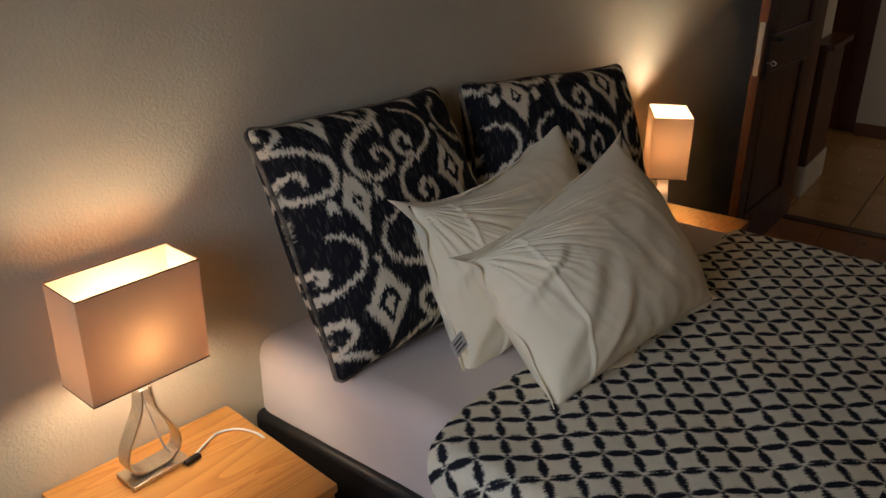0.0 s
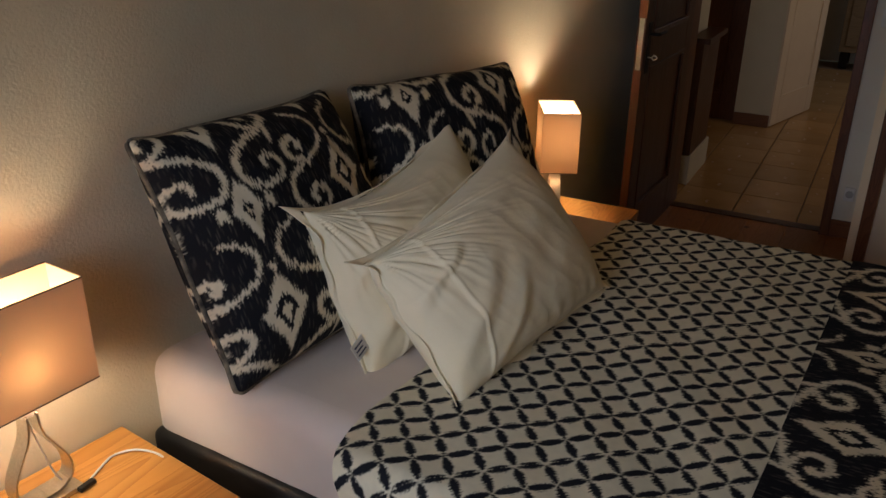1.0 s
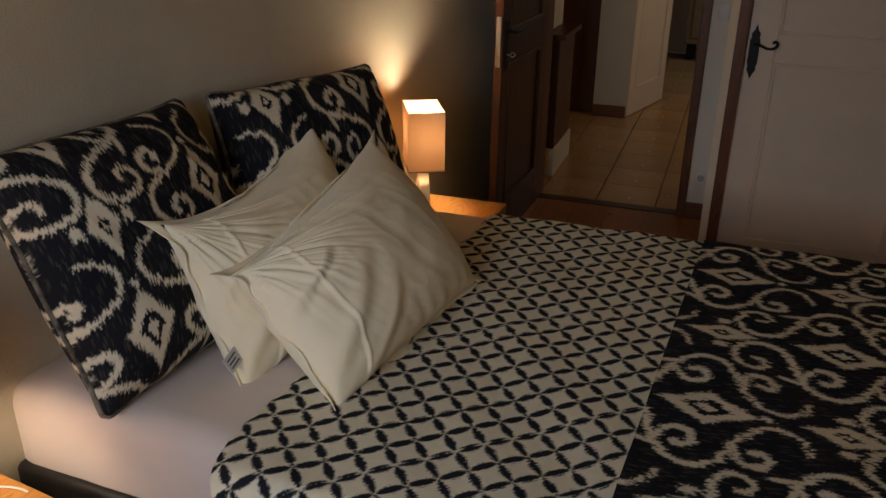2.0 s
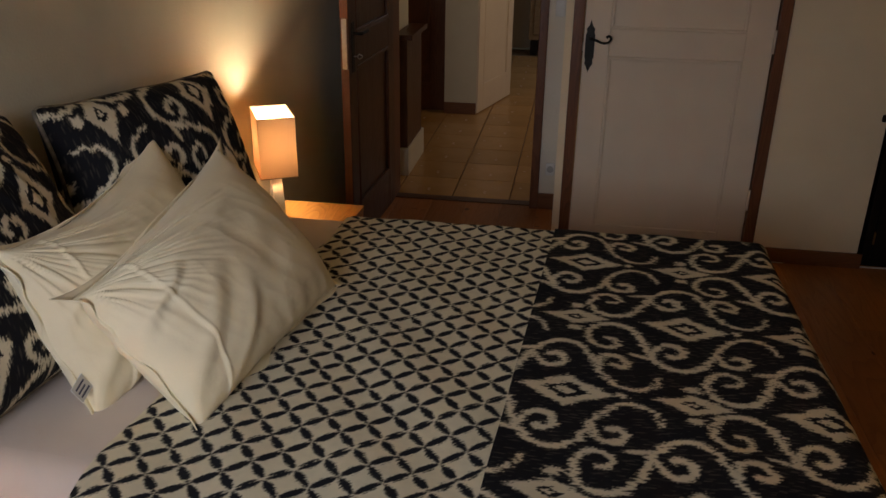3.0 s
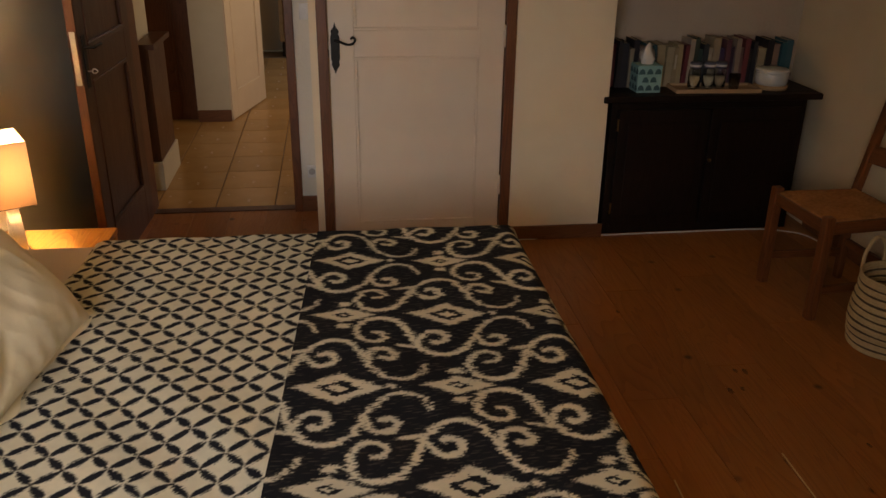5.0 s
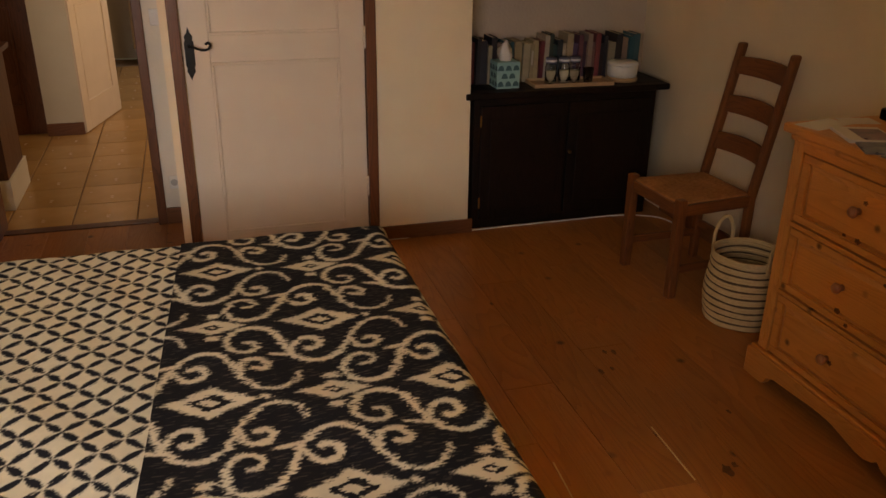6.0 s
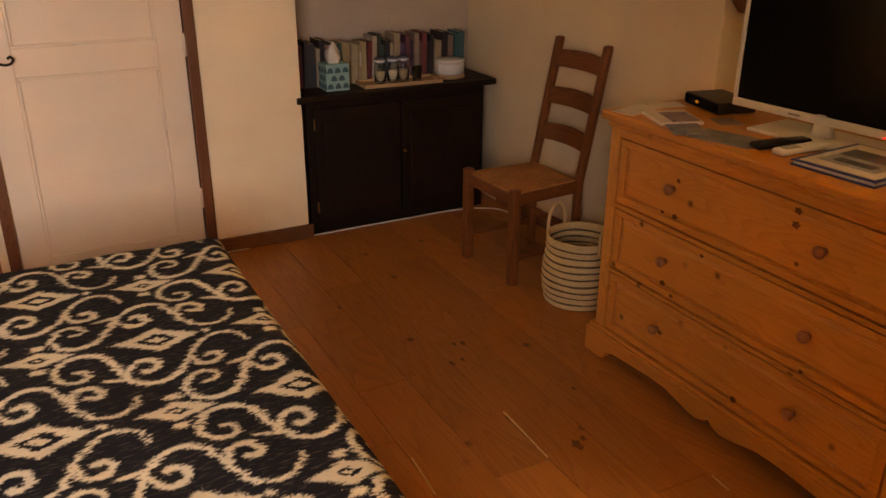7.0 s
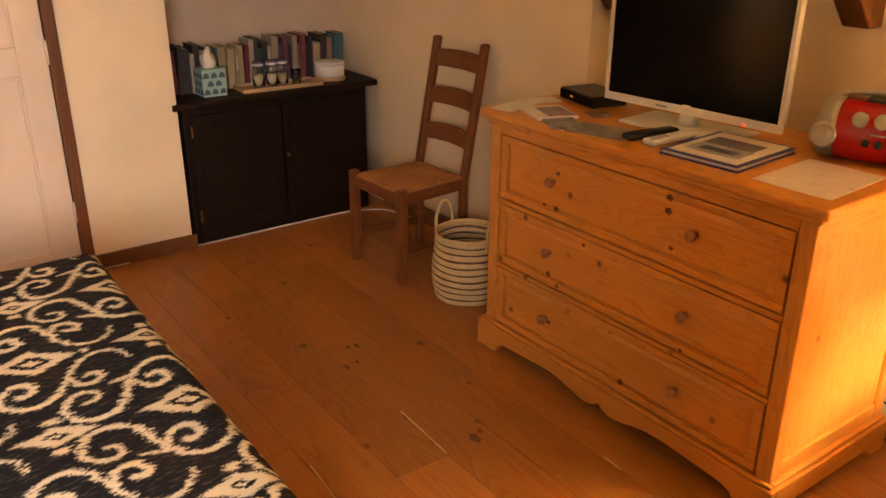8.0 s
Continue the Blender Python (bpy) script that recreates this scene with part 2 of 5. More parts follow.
def prism(outline, axis, a, b):
    """A flat outline pushed along an axis; the outline runs in the two other axes, in order."""
    bm = bmesh.new()
    k = "xyz".index(axis)

    def at(p, h):
        q = list(p)
        q.insert(k, h)
        return bm.verts.new(q)

    lo, hi = [at(p, a) for p in outline], [at(p, b) for p in outline]
    n = len(outline)
    bm.faces.new(lo)
    bm.faces.new(list(reversed(hi)))
    for i in range(n):
        bm.faces.new((lo[i], hi[i], hi[(i + 1) % n], lo[(i + 1) % n]))
    bmesh.ops.recalc_face_normals(bm, faces=bm.faces)
    return bm


def lathe(profile, steps=24, centre=(0, 0, 0), squeeze=1.0):
    """A turned shape: the profile is a run of (radius, height)."""
    bm = bmesh.new()
    rings = []
    for r, z in profile:
        if r < 1e-5:
            rings.append([bm.verts.new((centre[0], centre[1], centre[2] + z))])
        else:
            rings.append([bm.verts.new((centre[0] + r * math.cos(2 * math.pi * i / steps), centre[1] + squeeze * r * math.sin(2 * math.pi * i / steps), centre[2] + z)) for i in range(steps)])
    for p, q in zip(rings, rings[1:]):
        for i in range(steps):
            j = (i + 1) % steps
            if len(p) == 1 and len(q) == 1:
                continue
            if len(p) == 1:
                bm.faces.new((p[0], q[j], q[i]))
            elif len(q) == 1:
                bm.faces.new((p[i], p[j], q[0]))
            else:
                bm.faces.new((p[i], p[j], q[j], q[i]))
    bmesh.ops.recalc_face_normals(bm, faces=bm.faces)
    return bm


def tube(points, radius, steps=8, closed=False):
    """A round bar along a run of points; radius may be a number or one for each point."""
    bm = bmesh.new()
    pts = [Vector(p) for p in points]
    n = len(pts)
    rad = radius if isinstance(radius, (list, tuple)) else [radius] * n
    rings, up = [], None
    for i, p in enumerate(pts):
        if closed:
            d = pts[(i + 1) % n] - pts[i - 1]
        else:
            d = pts[min(i + 1, n - 1)] - pts[max(i - 1, 0)]
        d.normalize()
        if up is None:
            up = Vector((0, 0, 1)) if abs(d.z) < 0.9 else Vector((1, 0, 0))
        side = d.cross(up).normalized()
        up = side.cross(d).normalized()
        rings.append([bm.verts.new(p + rad[i] * (math.cos(2 * math.pi * k / steps) * side + math.sin(2 * math.pi * k / steps) * up)) for k in range(steps)])
    pairs = list(zip(rings, rings[1:])) + ([(rings[-1], rings[0])] if closed else [])
    for a, b in pairs:
        for k in range(steps):
            bm.faces.new((a[k], a[(k + 1) % steps], b[(k + 1) % steps], b[k]))
    if not closed:
        bm.faces.new(list(reversed(rings[0])))
        bm.faces.new(rings[-1])
    bmesh.ops.recalc_face_normals(bm, faces=bm.faces)
    return bm


def curve_points(points, per=6):
    """A smooth run through the points."""
    p = [Vector(q) for q in points]
    out = []
    for i in range(len(p) - 1):
        a, b, c, d = p[max(i - 1, 0)], p[i], p[i + 1], p[min(i + 2, len(p) - 1)]
        for k in range(per):
            t = k / per
            out.append(0.5 * (2 * b + (c - a) * t + (2 * a - 5 * b + 4 * c - d) * t * t + (3 * b - a - 3 * c + d) * t**3))
    out.append(p[-1])
    return out


def part(name, bm, material, parent=None, label="", bevel=0.003, smooth=False):
    me = bpy.data.meshes.new(name)
    bm.to_mesh(me)
    bm.free()
    me.materials.append(material)
    ob = new(name, me)
    if parent:
        ob.parent = parent
    if label:
        ob["label"] = label
    if bevel:
        b = ob.modifiers.new("edge", "BEVEL")
        b.width, b.segments, b.limit_method, b.angle_limit = bevel, 2, "ANGLE", radians(40)
    if smooth:
        for f in me.polygons:
            f.use_smooth = True
    return ob


def thing(name, m, label, category, group=""):
    ob = new(name)
    ob.empty_display_size = 0.05
    ob.matrix_basis = m
    return tagged(ob, label, category, group)


def setting(name, bm, material, label, category, bevel=0.0):
    return tagged(part(name, bm, material, None, "", bevel), label, category, "", "structure")


def boxes(*rows):
    bm = bmesh.new()
    for r in rows:
        box(bm, *r)
    return bm


# ---- the room ----
HALL_Y, CLOSET_Y, NICHE_Y, TOP = 4.42, 3.890, 4.32, 2.55


def head_wall_x(y):
    """The wall behind the bed runs a little askew."""
    return -1.58 + 0.123 * (y - 0.66)


setting("wall_west", prism([(head_wall_x(SOUTH_Y), SOUTH_Y), (head_wall_x(HALL_Y), HALL_Y), (-2.0, HALL_Y), (-2.0, SOUTH_Y)], "z", 0, TOP), PLASTER, "rough cream plaster wall behind the bed", "wall")
setting("wall_south", boxes((-2.0, -1.35, SOUTH_Y - 0.2, SOUTH_Y, 0, TOP), (-0.15, RECESS_X, SOUTH_Y - 0.2, SOUTH_Y, 0, TOP), (-1.35, -0.15, SOUTH_Y - 0.2, SOUTH_Y, 0, 1.0), (-1.35, -0.15, SOUTH_Y - 0.2, SOUTH_Y, 2.2, TOP)), PLASTER, "cream plaster wall with a window opening", "wall")
setting("wall_east", boxes((RECESS_X, RECESS_X + 0.2, SOUTH_Y - 0.2, 2.36, 0, TOP), (EAST_X, RECESS_X + 0.2, 2.36, NICHE_Y + 0.15, 0, TOP)), CREAM_WALL, "cream plaster wall that steps back behind the chest", "wall")
setting("wall_north", boxes((-2.0, -1.04, HALL_Y, HALL_Y + 0.14, 0, TOP), (-0.185, -0.092, HALL_Y, HALL_Y + 0.14, 0, TOP), (-1.04, -0.185, HALL_Y, HALL_Y + 0.14, 2.1, TOP)), WHITE_WALL, "white plaster wall with a doorway to the hall", "wall")
for nm, d in (("wall_closet_west", (-0.092, -0.058, CLOSET_Y, HALL_Y + 0.14, 0, TOP)), ("wall_closet_east", (0.864, 1.340, CLOSET_Y, CLOSET_Y + 0.12, 0, TOP)), ("wall_closet_top", (-0.058, 0.864, CLOSET_Y, CLOSET_Y + 0.12, 2.08, TOP)), ("wall_niche_side", (1.22, 1.340, CLOSET_Y + 0.12, NICHE_Y, 0, TOP))):
    setting(nm, bx(*d), CREAM_WALL, "cream plaster closet wall beside a white door", "wall")
setting("wall_niche", boxes((1.22, EAST_X, NICHE_Y, NICHE_Y + 0.15, 0, TOP)), NICHE, "plaster back wall of a niche, its shade put into a darker colour", "wall")
setting("ceiling", bx(-2.0, RECESS_X + 0.2, SOUTH_Y - 0.2, NICHE_Y + 0.3, TOP, TOP + 0.15), CEIL, "plain pale ceiling, unseen, its yellow added to bounce warm light", "ceiling")
floor = setting("floor", bx(-2.0, RECESS_X + 0.2, SOUTH_Y - 0.2, HALL_Y + 0.06, -0.15, -0.012), mat("floor_joint", (0.15, 0.058, 0.019)), "brown oak plank floor with dark joints", "floor")
for nm, d in (("baseboard", (0.866, 1.362, CLOSET_Y - 0.014, CLOSET_Y - 0.001, 0, 0.075)), ("baseboard", (EAST_X - 0.014, EAST_X - 0.001, 2.36, 3.93, 0, 0.085)), ("baseboard", (-0.185, -0.09, HALL_Y - 0.014, HALL_Y - 0.001, 0, 0.09)), ("baseboard", (-1.11, -1.05, HALL_Y - 0.014, HALL_Y - 0.001, 0, 0.085))):
    setting(nm, bx(*d), REDWOOD_X, "red-brown skirting board along the wall", "baseboard", 0.003)

# window behind the walker
win = tagged(new("window_1"), "white framed window in the wall behind the bed's foot side", "window", "", "structure")
for d in ((-1.35, -1.29, 1.0, 2.2), (-0.21, -0.15, 1.0, 2.2), (-0.78, -0.72, 1.06, 2.14)):
    part("window_frame", bx(d[0], d[1], SOUTH_Y - 0.12, SOUTH_Y - 0.06, d[2], d[3]), WHITE_PLASTIC, win)
for d in ((1.0, 1.06), (2.14, 2.2)):
    part("window_frame", bx(-1.29, -0.21, SOUTH_Y - 0.12, SOUTH_Y - 0.06, *d), WHITE_PLASTIC, win)
for d in ((-1.29, -0.78), (-0.72, -0.21)):
    pane = part("pane", bx(d[0], d[1], SOUTH_Y - 0.093, SOUTH_Y - 0.087, 1.06, 2.14), GLASS, win, "clear glass", 0)
    pane.visible_shadow = False

# ---- hall seen through the doorway ----
hall_floor = setting("hall_floor", bx(-2.4, 1.3, HALL_Y + 0.06, 9.6, -0.15, -0.010), mat("grout", (0.20, 0.13, 0.08)), "glossy beige tiled hall floor", "floor")
setting("hall_wall_west", boxes((-1.35, -1.10, HALL_Y + 0.14, 5.35, 0, TOP), (-2.4, -2.2, 5.35, 6.50, 0, TOP), (-2.4, -1.35, 5.25, 5.35, 0, TOP)), WHITE_WALL, "white hall wall beside the doorway", "wall")
setting("hall_wall_east", boxes((1.1, 1.3, HALL_Y + 0.14, 5.4, 0, TOP), (1.1, 1.3, 6.6, 9.6, 0, TOP), (1.1, 1.3, 5.4, 6.6, 0, 0.8), (1.1, 1.3, 5.4, 6.6, 2.2, TOP)), WHITE_WALL, "white hall wall with a window opening", "wall")
setting("hall_wall_north", boxes((-1.035, -0.785, 6.46, 6.72, 0, TOP), (-2.4, -1.035, 6.50, 6.72, 2.1, TOP), (-0.785, 1.1, 6.46, 6.72, 2.2, TOP)), PLASTER, "cream hall wall between two doorways", "wall")
setting("far_wall", boxes((-2.4, 1.3, 9.6, 9.8, 0, TOP), (-2.4, -2.2, 6.72, 9.6, 0, TOP)), WHITE_WALL, "pale wall at the far end of the hall", "wall")
setting("hall_ceiling", bx(-2.4, 1.3, HALL_Y + 0.14, 9.8, TOP, TOP + 0.12), CEIL, "plain pale hall ceiling", "ceiling")
setting("baseboard", bx(-1.035, -0.783, 6.445, 6.459, 0, 0.09), REDWOOD_X, "red-brown skirting board in the hall", "baseboard", 0.003)
setting("baseboard", bx(-1.099, -1.085, HALL_Y + 0.15, 5.34, 0, 0.16), WHITE_WALL, "white skirting in the hall", "baseboard", 0.003)
setting("threshold", bx(-1.0, -0.225, HALL_Y + 0.02, HALL_Y + 0.09, -0.012, 0.006), DARKDOOR, "dark wooden threshold in the doorway", "threshold", 0.003)


def door_frame(name, x0, x1, y0, y1, w, top, label):
    ob = tagged(new(name), label, "door frame", "", "structure")
    part("jamb", bx(x0, x0 + w, y0, y1, 0, top), REDWOOD, ob)
    part("jamb", bx(x1 - w, x1, y0, y1, 0, top), REDWOOD, ob)
    part("lintel", bx(x0 + w, x1 - w, y0, y1, top - w, top), REDWOOD_X, ob)
    return ob


door_frame("door_frame_hall", -1.04, -0.185, HALL_Y - 0.018, HALL_Y + 0.155, 0.045, 2.1, "red-brown wooden frame of the hall doorway")
door_frame("door_frame_closet", -0.058, 0.864, CLOSET_Y - 0.016, CLOSET_Y + 0.1, 0.048, 2.08, "red-brown wooden frame round the white door")


def panelled(parent, w, d, h, fields, material, field_material, moulding=0.014, depth=0.009):
    """A door leaf in x from 0 to w, its face at y = 0 and its back at y = d: stiles, rails and sunk fields with a moulding."""
    xs0, xs1 = min(f[0] for f in fields), max(f[1] for f in fields)
    part("stile", bx(0, xs0, 0, d, 0, h), material, parent)
    part("stile", bx(xs1, w, 0, d, 0, h), material, parent)
    zs = [0] + [z for f in fields for z in (f[2], f[3])] + [h]
    for a, b in zip(zs[0::2], zs[1::2]):
        part("rail", bx(xs0, xs1, 0, d, a, b), material, parent)
    for x0, x1, z0, z1 in fields:
        part("panel", bx(x0, x1, depth, d - depth, z0, z1), field_material, parent, "", 0)
        m = moulding
        for q in ((x0, x1, z0, z0 + m), (x0, x1, z1 - m, z1), (x0, x0 + m, z0 + m, z1 - m), (x1 - m, x1, z0 + m, z1 - m)):
            part("moulding", bx(q[0], q[1], -0.004, depth, q[2], q[3]), material, parent, "", 0.004)


# white closet door, shut
leaf = tagged(new("door_1"), "shut white panelled closet door with a black iron handle", "door", "", "structure")
leaf.location = (-0.006, CLOSET_Y + 0.012, 0.008)
panelled(leaf, 0.818, 0.04, 2.02, [(0.115, 0.700, 0.105, 0.932), (0.115, 0.700, 1.052, 1.9)], DOOR_PAINT, DOOR_PAINT)
plate = part("handle_plate", prism([(0.012, 0.86), (0.020, 0.84), (0.030, 0.86), (0.044, 0.88), (0.040, 0.895), (0.046, 0.905), (0.046, 1.005), (0.040, 1.015), (0.044, 1.03), (0.030, 1.045), (0.022, 1.07), (0.014, 1.045), (0.0, 1.03), (0.004, 1.015), (-0.002, 1.005), (-0.002, 0.905), (0.004, 0.895), (0.0, 0.88)], "y", -0.006, 0.0), IRON, leaf, "ornate black iron plate", 0.0015)
plate.matrix_basis = Matrix.Translation((0.010, 0, 0.0)) @ Matrix.Diagonal((0.86, 1, 1.02, 1))
part("lever", tube(curve_points([(0.029, -0.005, 1.012), (0.029, -0.045, 1.012), (0.050, -0.05, 1.009), (0.080, -0.05, 0.997), (0.107, -0.05, 1.0), (0.119, -0.05, 1.017), (0.109, -0.05, 1.028), (0.099, -0.05, 1.020)]), 0.0055), IRON, leaf, "curled black iron lever", 0, True)
for z in (0.24, 0.97, 1.8):
    part("hinge", lathe([(0, 0), (0.009, 0.004), (0.009, 0.10), (0, 0.104)], 10, (0.820, -0.006, z)), DOOR_PAINT, leaf, "", 0, True)

# dark hall door, swung open into the room
dark = tagged(new("door_2"), "dark brown panelled door standing open into the room", "door", "", "structure")
HINGE, EDGE = Vector((-0.995, HALL_Y - 0.03, 0)), Vector((-1.025, 3.64, 0))
run = (HINGE - EDGE).normalized()
dark.matrix_basis = Matrix.Translation(EDGE) @ Matrix(((run.x, -run.y, 0), (run.y, run.x, 0), (0, 0, 1))).to_4x4()
panelled(dark, 0.78, 0.04, 2.03, [(0.11, 0.67, 0.2, 0.88), (0.11, 0.67, 1.02, 1.88)], DARKDOOR, DARKDOOR, 0.02, 0.012)
# the lamp's light on the door edge, put into a lighter wood colour
LIT_EDGE = wood("lit_edge_wood", (0.27, 0.088, 0.030), (0.18, 0.055, 0.019), "z", 0.4)
for z0, z1 in ((0.004, 0.878), (1.102, 2.026)):
    part("lock_edge", bx(-0.0025, 0.0, 0.002, 0.038, z0, z1), LIT_EDGE, dark, "red-brown lock edge, lamp light put into its lighter colour", 0)
part("latch_plate", bx(-0.003, 0.0005, 0.009, 0.031, 0.88, 1.1), STEEL, dark, "worn steel latch plate", 0)
part("handle_plate", bx(0.035, 0.075, -0.004, 0.0, 0.86, 1.08), IRON, dark, "", 0.001)
part("lever", tube(curve_points([(0.055, -0.003, 1.03), (0.055, -0.04, 1.03), (0.075, -0.045, 1.03), (0.15, -0.045, 1.03)]), 0.007), IRON, dark, "", 0, True)
part("key", tube(curve_points([(0.055, -0.003, 0.93), (0.055, -0.02, 0.93), (0.055, -0.03, 0.94), (0.055, -0.045, 0.93), (0.055, -0.03, 0.92), (0.055, -0.022, 0.928)]), 0.003), STEEL, dark, "small steel key in the lock", 0, True)

# door and furniture in the hall
hall_door = tagged(new("door_3"), "brown panelled wooden door at the hall's end", "door", "", "structure")
hall_door.location = (-1.867, 6.52, 0.005)
panelled(hall_door, 0.83, 0.04, 2.06, [(0.12, 0.71, 0.2, 0.9), (0.12, 0.71, 1.05, 1.9)], REDWOOD, REDWOOD, 0.02, 0.012)
part("lever", tube(curve_points([(0.77, 0, 1.0), (0.77, -0.045, 1.0), (0.75, -0.05, 1.0), (0.67, -0.05, 1.0)]), 0.007), IRON, hall_door, "", 0, True)
ajar = tagged(new("door_4"), "white panelled door standing open in the hall", "door", "", "structure")
ajar.matrix_basis = Matrix.Translation((-0.770, 6.465, 0.008)) @ Matrix.Rotation(radians(75), 4, "Z")
panelled(ajar, 0.76, 0.04, 2.04, [(0.11, 0.65, 0.2, 0.9), (0.11, 0.65, 1.05, 1.9)], DOOR_PAINT, DOOR_PAINT)

hc = thing("hall_cabinet", pose(-1.085, 4.86, 0), "dark brown wooden hall cabinet on a white plinth", "cabinet")
part("plinth", bx(0, 0.085, -0.02, 0.50, 0, 0.17), WHITE_WALL, hc, "white plinth")
part("body", bx(0, 0.075, 0, 0.46, 0.17, 0.82), DARKDOOR, hc)
part("top", bx(0, 0.11, -0.02, 0.48, 0.82, 0.85), DARKDOOR, hc)

buf = thing("sideboard", pose(-0.55, 9.2, 0), "pale carved wooden sideboard on dark feet in the far room", "sideboard")
BUFFET = wood("sideboard_oak", (0.30, 0.20, 0.10), (0.18, 0.11, 0.05), "x", 0.5)
part("body", bx(0, 1.2, 0, 0.38, 0.16, 1.35), BUFFET, buf)
for x in (0.05, 0.62):
    part("door", bx(x, x + 0.52, -0.018, 0, 0.22, 0.72), BUFFET, buf, "", 0.008)
    part("drawer", bx(x, x + 0.52, -0.018, 0, 0.78, 0.98), BUFFET, buf, "", 0.008)
    part("panel", bx(x, x + 0.52, -0.018, 0, 1.02, 1.30), BUFFET, buf, "", 0.008)
for x in (0.02, 1.1):
    for y in (0.02, 0.3):
        part("foot", bx(x, x + 0.08, y, y + 0.08, 0, 0.16), EBONY, buf)

# socket and switch
sk = thing("wall_socket", pose(-0.128, HALL_Y - 0.001, 0.23), "white plastic wall socket", "socket")
part("plate", bx(-0.024, 0.024, -0.008, 0, -0.035, 0.035), WHITE_PLASTIC, sk)
part("insert", lathe([(0, 0), (0.018, 0), (0.018, 0.003), (0, 0.003)], 20), mat("socket_grey", (0.42, 0.41, 0.40)), sk, "", 0).matrix_basis = pose(0, -0.0075, 0, 90)
sw = thing("light_switch", pose(-0.128, HALL_Y - 0.001, 1.08), "white plastic light switch", "switch")
part("plate", bx(-0.024, 0.024, -0.008, 0, -0.04, 0.04), WHITE_PLASTIC, sw)
part("rocker", bx(-0.012, 0.012, -0.012, -0.008, -0.02, 0.02), WHITE_PLASTIC, sw, "", 0.001)


# ---- bed ----
BED_X0, BED_X1, BED_Y0, BED_Y1, BED_Z = -1.57, 0.60, 1.12, 2.66, 0.572


def soft_box(x0, x1, y0, y1, z0, z1, r, seg=5, cuts=(30, 24), wobble=0.004):
    bm = bmesh.new()
    box(bm, x0, x1, y0, y1, z0, z1)
    bmesh.ops.bevel(bm, geom=list(bm.edges), offset=r, segments=seg, profile=0.5, affect="EDGES")
    for f, lo, hi in ((0, x0, x1), (1, y0, y1)):
        for k in range(1, cuts[f]):
            co = [0, 0, 0]
            co[f] = lo + (hi - lo) * k / cuts[f]
            no = [0, 0, 0]
            no[f] = 1
            bmesh.ops.bisect_plane(bm, geom=list(bm.verts) + list(bm.edges) + list(bm.faces), plane_co=co, plane_no=no)
    for v in bm.verts:
        v.co += Vector((0, 0, 1)) * wobble * noise.noise(v.co * 5.0) + Vector((0.3, 0.6, 0)) * wobble * noise.noise(v.co * 9.0 + Vector((3, 1, 2)))
    return bm


def askew(bm):
    """The near side and the head of the bed follow the wall."""
    for v in bm.verts:
        x, y = v.co.x, v.co.y
        far = min(max((y - BED_Y0) / (BED_Y1 - BED_Y0), 0), 1)
        back = (0.6 - x) / 2.1
        v.co.y += 0.105 * back * (1 - far)
        v.co.x += 0.10 * (y - BED_Y0) * back + 0.035 * back
    return bm


bed = thing("bed", pose(0, 0, 0), "double bed with black leather frame and pale sheet", "bed")
part("side_rail", askew(soft_box(BED_X0 + 0.02, BED_X1 - 0.03, 1.10, 1.155, 0.13, 0.365, 0.024, 4, (6, 1), 0.002)), BLACK_LEATHER, bed, "padded black leather rail", 0, True)
part("side_rail", askew(soft_box(BED_X0 + 0.02, BED_X1 - 0.03, 2.625, 2.68, 0.13, 0.365, 0.024, 4, (6, 1), 0.002)), BLACK_LEATHER, bed, "padded black leather rail", 0, True)
part("foot_rail", soft_box(BED_X1 - 0.03, BED_X1 + 0.02, 1.10, 2.68, 0.13, 0.365, 0.024, 4, (1, 6), 0.002), BLACK_LEATHER, bed, "padded black leather rail", 0, True)
part("slat_base", askew(bx(BED_X0 + 0.03, BED_X1 - 0.04, 1.16, 2.62, 0.2, 0.30)), BLACK_LEATHER, bed)
for x in (BED_X0 + 0.06, BED_X1 - 0.08):
    for y in (1.12, 2.60):
        part("leg", askew(bx(x, x + 0.05, y, y + 0.05, 0, 0.135)), BLACK_PLASTIC, bed)
part("mattress", askew(soft_box(BED_X0, BED_X1 - 0.02, BED_Y0, BED_Y1, 0.30, BED_Z, 0.065, 6)), SHEET, bed, "mattress in a smooth pale pink-white fitted sheet", 0, True)


# woven patterns, in metres along the cloth
def spline(points, per=8):
    return np.array([(p.x, p.y) for p in curve_points([(a, b, 0) for a, b in points], per)])


SCROLL = spline([(-0.198, -0.098), (-0.174, -0.103), (-0.172, -0.132), (-0.200, -0.148), (-0.232, -0.131), (-0.244, -0.082), (-0.224, -0.036), (-0.185, -0.022), (-0.143, -0.037), (-0.113, -0.087), (-0.088, -0.158), (-0.055, -0.202), (-0.012, -0.214), (0.028, -0.195), (0.053, -0.150), (0.075, -0.092), (0.105, -0.046), (0.147, -0.028), (0.190, -0.048), (0.212, -0.098)], 6)
HOOK = spline([(-0.090, -0.158), (-0.076, -0.125), (-0.050, -0.099), (-0.018, -0.108), (-0.014, -0.138), (-0.034, -0.156), (-0.048, -0.148)])
CURL = spline([(0.071, -0.118), (0.073, -0.149), (0.087, -0.170), (0.117, -0.172), (0.136, -0.147), (0.125, -0.123), (0.104, -0.129)])
TAIL = spline([(-0.140, -0.160), (-0.112, -0.166), (-0.085, -0.174)])
DU, DV = 0.28, 0.358


